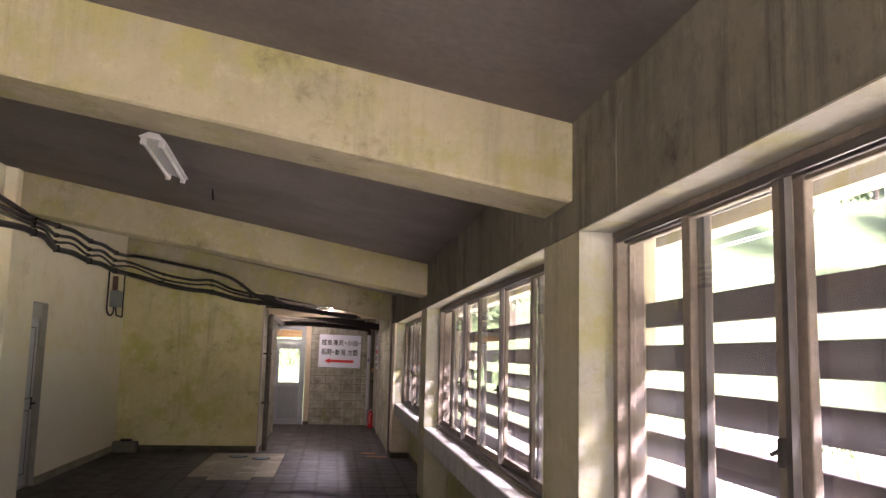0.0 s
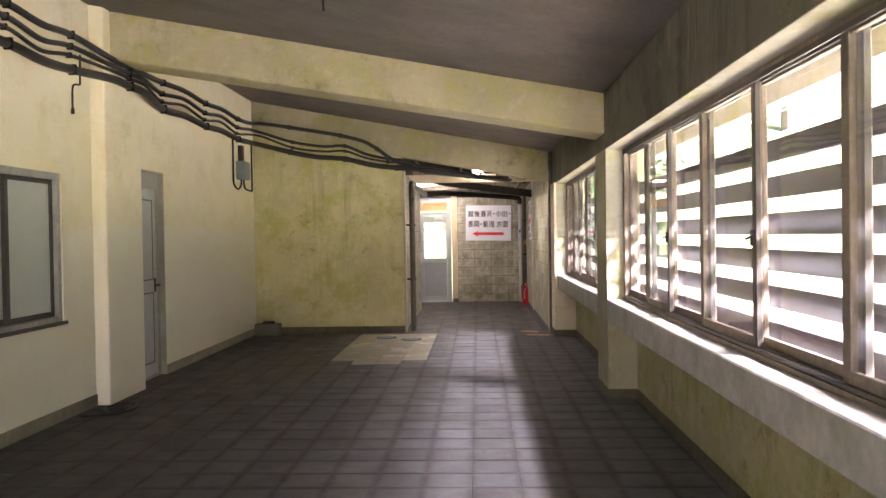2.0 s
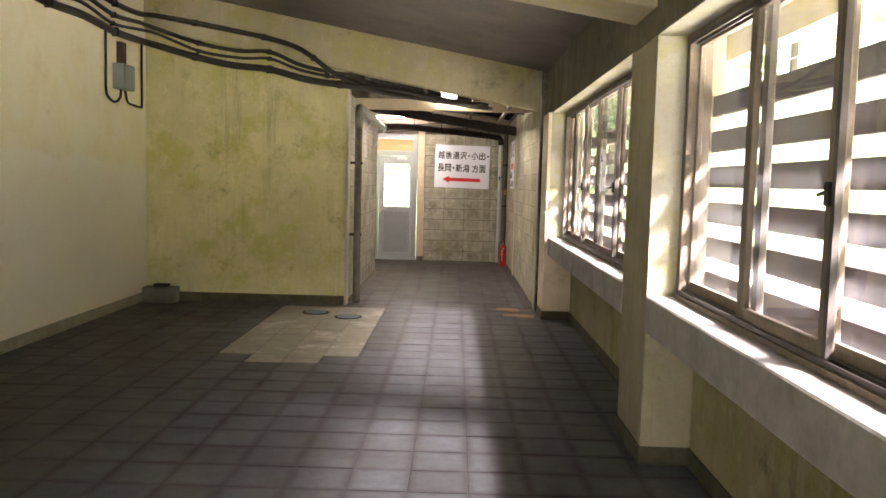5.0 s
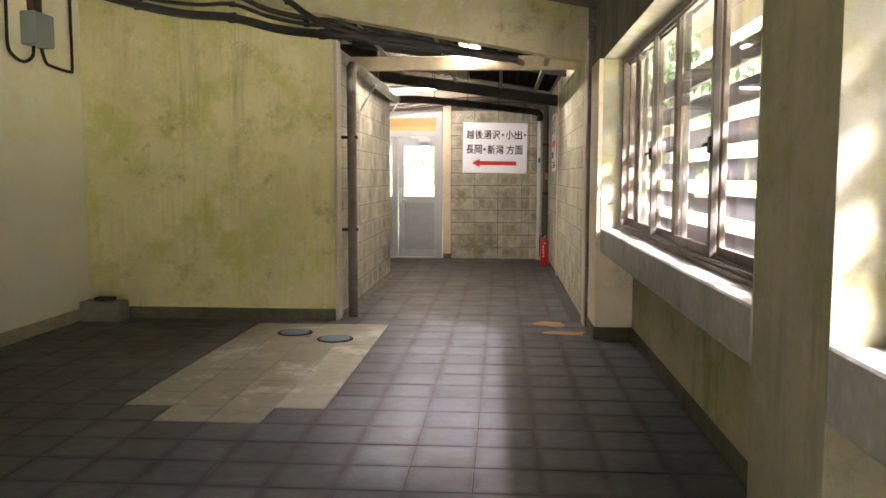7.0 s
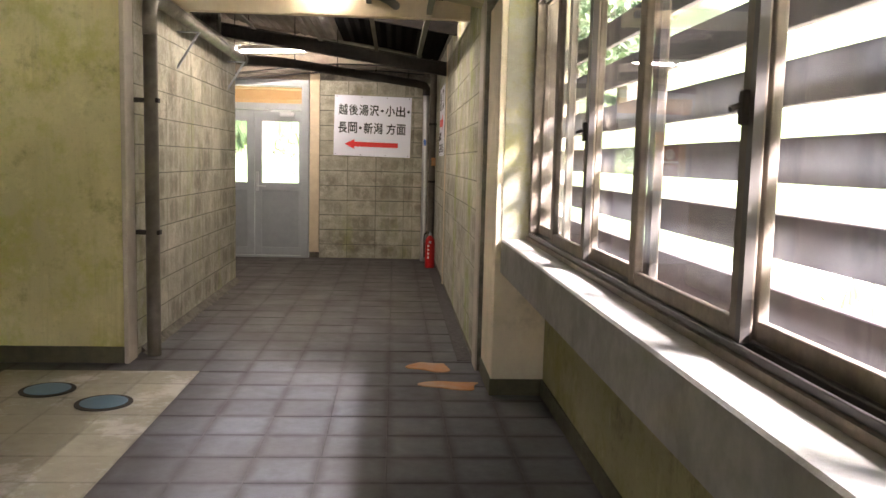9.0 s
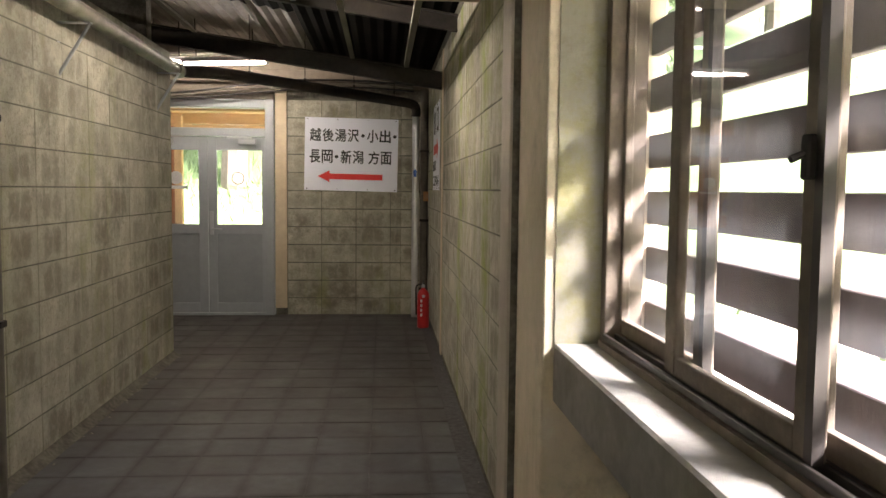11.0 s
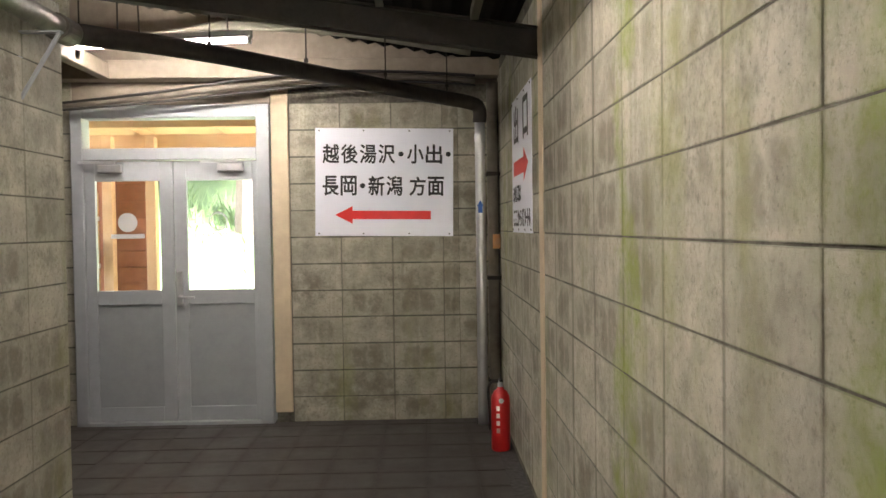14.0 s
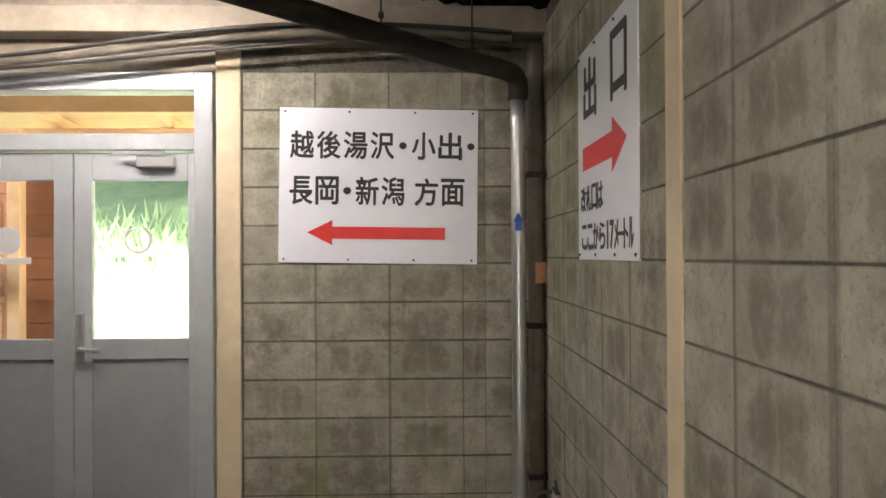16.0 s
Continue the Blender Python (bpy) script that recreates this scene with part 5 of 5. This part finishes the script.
def leaf_cloud(centres, count, size, rnd):
    verts, faces = [], []
    for c, rad in centres:
        for _ in range(count):
            d = Vector((rnd.gauss(0, 1), rnd.gauss(0, 1), rnd.gauss(0, 0.8)))
            p = Vector(c) + d.normalized() * rad * rnd.uniform(0.35, 1.05)
            q = Euler((rnd.uniform(0, 6.3), rnd.uniform(0, 6.3), rnd.uniform(0, 6.3))).to_matrix()
            s = size * rnd.uniform(0.6, 1.3)
            i = len(verts)
            verts += [p + q @ Vector(v) * s for v in ((-0.5, 0, 0), (0, -0.28, 0.05), (0.6, 0, 0), (0, 0.28, 0.05))]
            faces.append((i, i + 1, i + 2, i + 3))
    me = bpy.data.meshes.new("leaves")
    me.from_pydata([tuple(v) for v in verts], [], faces)
    me.materials.append(M_LEAF)
    return me


def make_tree(at, height, seed):
    rnd = random.Random(seed)
    tree = thing("tree", "leafy broad tree on the wooded slope", "tree", "trees outside", at)
    trunk = bm_rod((0, 0, -0.4), (0.1, 0.05, height * 0.55), height * 0.035, 9, None, height * 0.018)
    centres = []
    for k in range(9):
        a, up = rnd.uniform(0, 6.3), rnd.uniform(0.38, 0.9) * height
        reach = height * rnd.uniform(0.12, 0.3)
        tip = (reach * math.cos(a), reach * math.sin(a), up)
        bm_rod((0.05, 0.02, up * 0.6), tip, height * 0.012, 6, trunk, height * 0.004)
        centres.append((tip, height * rnd.uniform(0.13, 0.2)))
    part("trunk", trunk, M_BARK, tree)
    crown = new("crown", leaf_cloud(centres, 430, height * 0.036, rnd))
    crown.parent = tree
    return tree


trees = [make_tree((41, -2, 5.5), 9.0, 3), make_tree((40.5, 9, 5.3), 10.0, 5), make_tree((41, 20, 5.5), 8.5, 8)]
rnd = random.Random(11)
spots = [(41 + 5.0 * i + rnd.uniform(-1.5, 1.5), -34 + 8.5 * j + 4 * (i % 2) + rnd.uniform(-2.5, 2.5)) for i in range(6) for j in range(13)]
spots += [(27 + 2.5 * (k % 3), -14 + 6.5 * k) for k in range(10)]
spots += [(-11 + 2.6 * k, 30.5 + 3.0 * (k % 3) + rnd.uniform(-0.6, 0.6)) for k in range(8)]
for x, y in spots + [(14, 40), (6, 38), (-2, 33), (-5, 36), (-0.5, 40), (-9, 34), (3, 35)]:
    base = max(-0.8 + 0.25 * min(22.0, max(0, x - 18)) + min(26, 1.12 * max(0, x - 40)), -0.32 + 0.5 * max(0, y - 27))
    copy_thing(rnd.choice(trees), pose(x, y, base, 0, 0, rnd.uniform(0, 360)) @ Matrix.Scale(rnd.uniform(0.8, 1.25), 4))

# grass by the porch and along the window wall
verts, faces = [], []
rnd = random.Random(4)
for k in range(9000):
    if k < 4500:
        x, y = rnd.uniform(-6, 4), rnd.uniform(24.6, 32)
    else:
        x, y = rnd.uniform(5.0, 20), rnd.uniform(-4, 24)
        if noise.noise((x * 0.3, y * 0.3, 0)) < -0.05:
            continue
    z = -0.32 + max(0, 0.5 * (y - 27))
    a, h, w = rnd.uniform(0, 6.3), rnd.uniform(0.12, 0.5), rnd.uniform(0.015, 0.04)
    dx, dy, lean = math.cos(a) * w, math.sin(a) * w, rnd.uniform(-0.2, 0.2)
    i = len(verts)
    verts += [(x - dx, y - dy, z), (x + dx, y + dy, z), (x + lean, y + lean * 0.5, z + h)]
    faces.append((i, i + 1, i + 2))
me = bpy.data.meshes.new("grass")
me.from_pydata(verts, [], faces)
me.materials.append(M_GRASS)
tagged(new("grass", me), "tall green grass and weeds outside", "grass", "", "stuff")

# railway mast with wires
mast = thing("catenary_mast", "pale steel railway mast with cross arms outside", "mast", "railway masts", (14, 16, -0.32))
part("pole", bm_rod((0, 0, 0), (0, 0, 8.2), 0.13, 10, None, 0.09), M_WHITE, mast)
for z in (6.2, 7.0):
    part("arm", bm_box(-2.6, -0.05, z, 2.6, 0.05, z + 0.1), M_WHITE, mast)
for s in (-1, 1):
    part("brace", bm_rod((0, 0, 5.2), (s * 2.0, 0, 6.2), 0.04, 6), M_WHITE, mast)
    part("insulator", bm_rod((s * 2.3, 0, 5.85), (s * 2.3, 0, 6.2), 0.07, 8), M_WHITE, mast)
copy_thing(mast, pose(14, 41, -0.32))
copy_thing(mast, pose(14, -9, -0.32))
for x, z in ((11.7, 5.5), (16.3, 5.5), (12.4, 6.6), (15.6, 6.6), (14.0, 4.7)):
    w = tagged(part("overhead_wire", bm_rod((x, -60, z), (x, 80, z), 0.02, 5), M_WHITE), "overhead railway wire outside", "wire", "overhead wires")

# cement fillet and plain border at the foot of the corridor walls
setting("trim_fillet", bm_prism([(CORR_L + 0.010, 0.0), (CORR_L + 0.07, 0.002), (CORR_L + 0.04, 0.016), (CORR_L + 0.010, 0.045)], 15.40, 18.86), M_MORTAR, "rough cement fillet at the foot of the block wall", "fillet")
setting("trim_border", bm_box(0.628, 15.24, -0.02, CORR_R - 0.012, 21.15, 0.004), M_GROUT, "plain cement border beside the floor tiles", "border")

# crumbled mortar along the foot of the corridor walls
rnd = random.Random(31)
verts, faces = [], []
for k in range(340):
    west = k < 230
    y = rnd.uniform(15.35, 18.8) if west else rnd.uniform(15.4, 21.0)
    x = CORR_L + 0.012 + abs(rnd.gauss(0, 0.035)) if west else CORR_R - 0.012 - abs(rnd.gauss(0, 0.02))
    r = rnd.uniform(0.003, 0.014) * (1.0 if west else 0.6)
    i, turn = len(verts), rnd.uniform(0, 6.3)
    verts += [(x + r * rnd.uniform(0.7, 1.2) * math.cos(turn + a * 1.5708), y + r * rnd.uniform(0.7, 1.2) * math.sin(turn + a * 1.5708), 0.0) for a in range(4)]
    verts.append((x + rnd.uniform(-0.3, 0.3) * r, y + rnd.uniform(-0.3, 0.3) * r, r * rnd.uniform(0.6, 1.1)))
    faces += [(i + a, i + (a + 1) % 4, i + 4) for a in range(4)]
me = bpy.data.meshes.new("rubble")
me.from_pydata(verts, [], faces)
me.materials.append(M_BLOCK_CRUMB)
tagged(new("rubble", me), "crumbs of fallen mortar along the block walls", "rubble", "", "stuff")

# ---- floor tiles: last, the many pieces ----
PITCH, X0, Y0 = 0.308, -1.086, 11.811
floor = bpy.data.objects["floor"]
tile_me = mesh_of(bm_box(-PITCH / 2 + 0.0015, -PITCH / 2 + 0.0015, -0.014, PITCH / 2 - 0.0015, PITCH / 2 - 0.0015, 0, 0.002), M_TILE)
pad_me = mesh_of(bm_box(-PITCH / 2 + 0.001, -PITCH / 2 + 0.001, -0.014, PITCH / 2 - 0.001, PITCH / 2 - 0.001, 0.003, 0.001), M_PAD)
rest_v, rest_f = [], []
rnd = random.Random(21)


def in_patch(ci, rj):
    """Columns counted leftwards from the patch's edge, rows from its foot."""
    if ci in (-1, -2, -3, -4) and 1 <= rj <= 9:
        return True
    return rj == 0 and ci in (-2, -3)


count = 0
for ci in range(-11, 9):
    for rj in range(-54, 32):
        x, y = X0 + PITCH * (ci + 0.5), Y0 + PITCH * (rj + 0.5)
        inside = LEFT - 0.1 < x < SPAN and NEAR - 0.1 < y < BACK + 0.1
        inside |= CORR_L - 0.1 < x < CORR_R + 0.1 and BACK <= y < END + 0.05
        inside |= -4.2 < x < CORR_L and 18.8 < y < END + 0.05
        if not inside:
            continue
        tilt = pose(x, y, rnd.uniform(-0.0015, 0.001), rnd.uniform(-0.15, 0.15), rnd.uniform(-0.15, 0.15), 0)
        if in_patch(ci, rj):
            piece("screed_tile", pad_me, floor, tilt)
        elif -3 <= ci <= 4 and 4.2 < y < 16.0 and count < 300:
            count += 1
            piece("floor_tile", tile_me, floor, tilt)
        else:
            h, i = PITCH / 2 - 0.0015, len(rest_v)
            for dz, k in ((-0.014, 1.0), (0.0, 0.985)):
                rest_v += [tuple(tilt @ Vector((sx * h * k, sy * h * k, dz))) for sx, sy in ((-1, -1), (1, -1), (1, 1), (-1, 1))]
            rest_f += [(i + 4, i + 5, i + 6, i + 7)] + [(i + k, i + (k + 1) % 4, i + 4 + (k + 1) % 4, i + 4 + k) for k in range(4)]
me = bpy.data.meshes.new("floor_tiles")
me.from_pydata(rest_v, [], rest_f)
me.materials.append(M_TILE)
ob = new("floor_tiles", me)
ob.parent = floor
tagged(ob, "dark grey square floor tiles", "", "", "stuff")
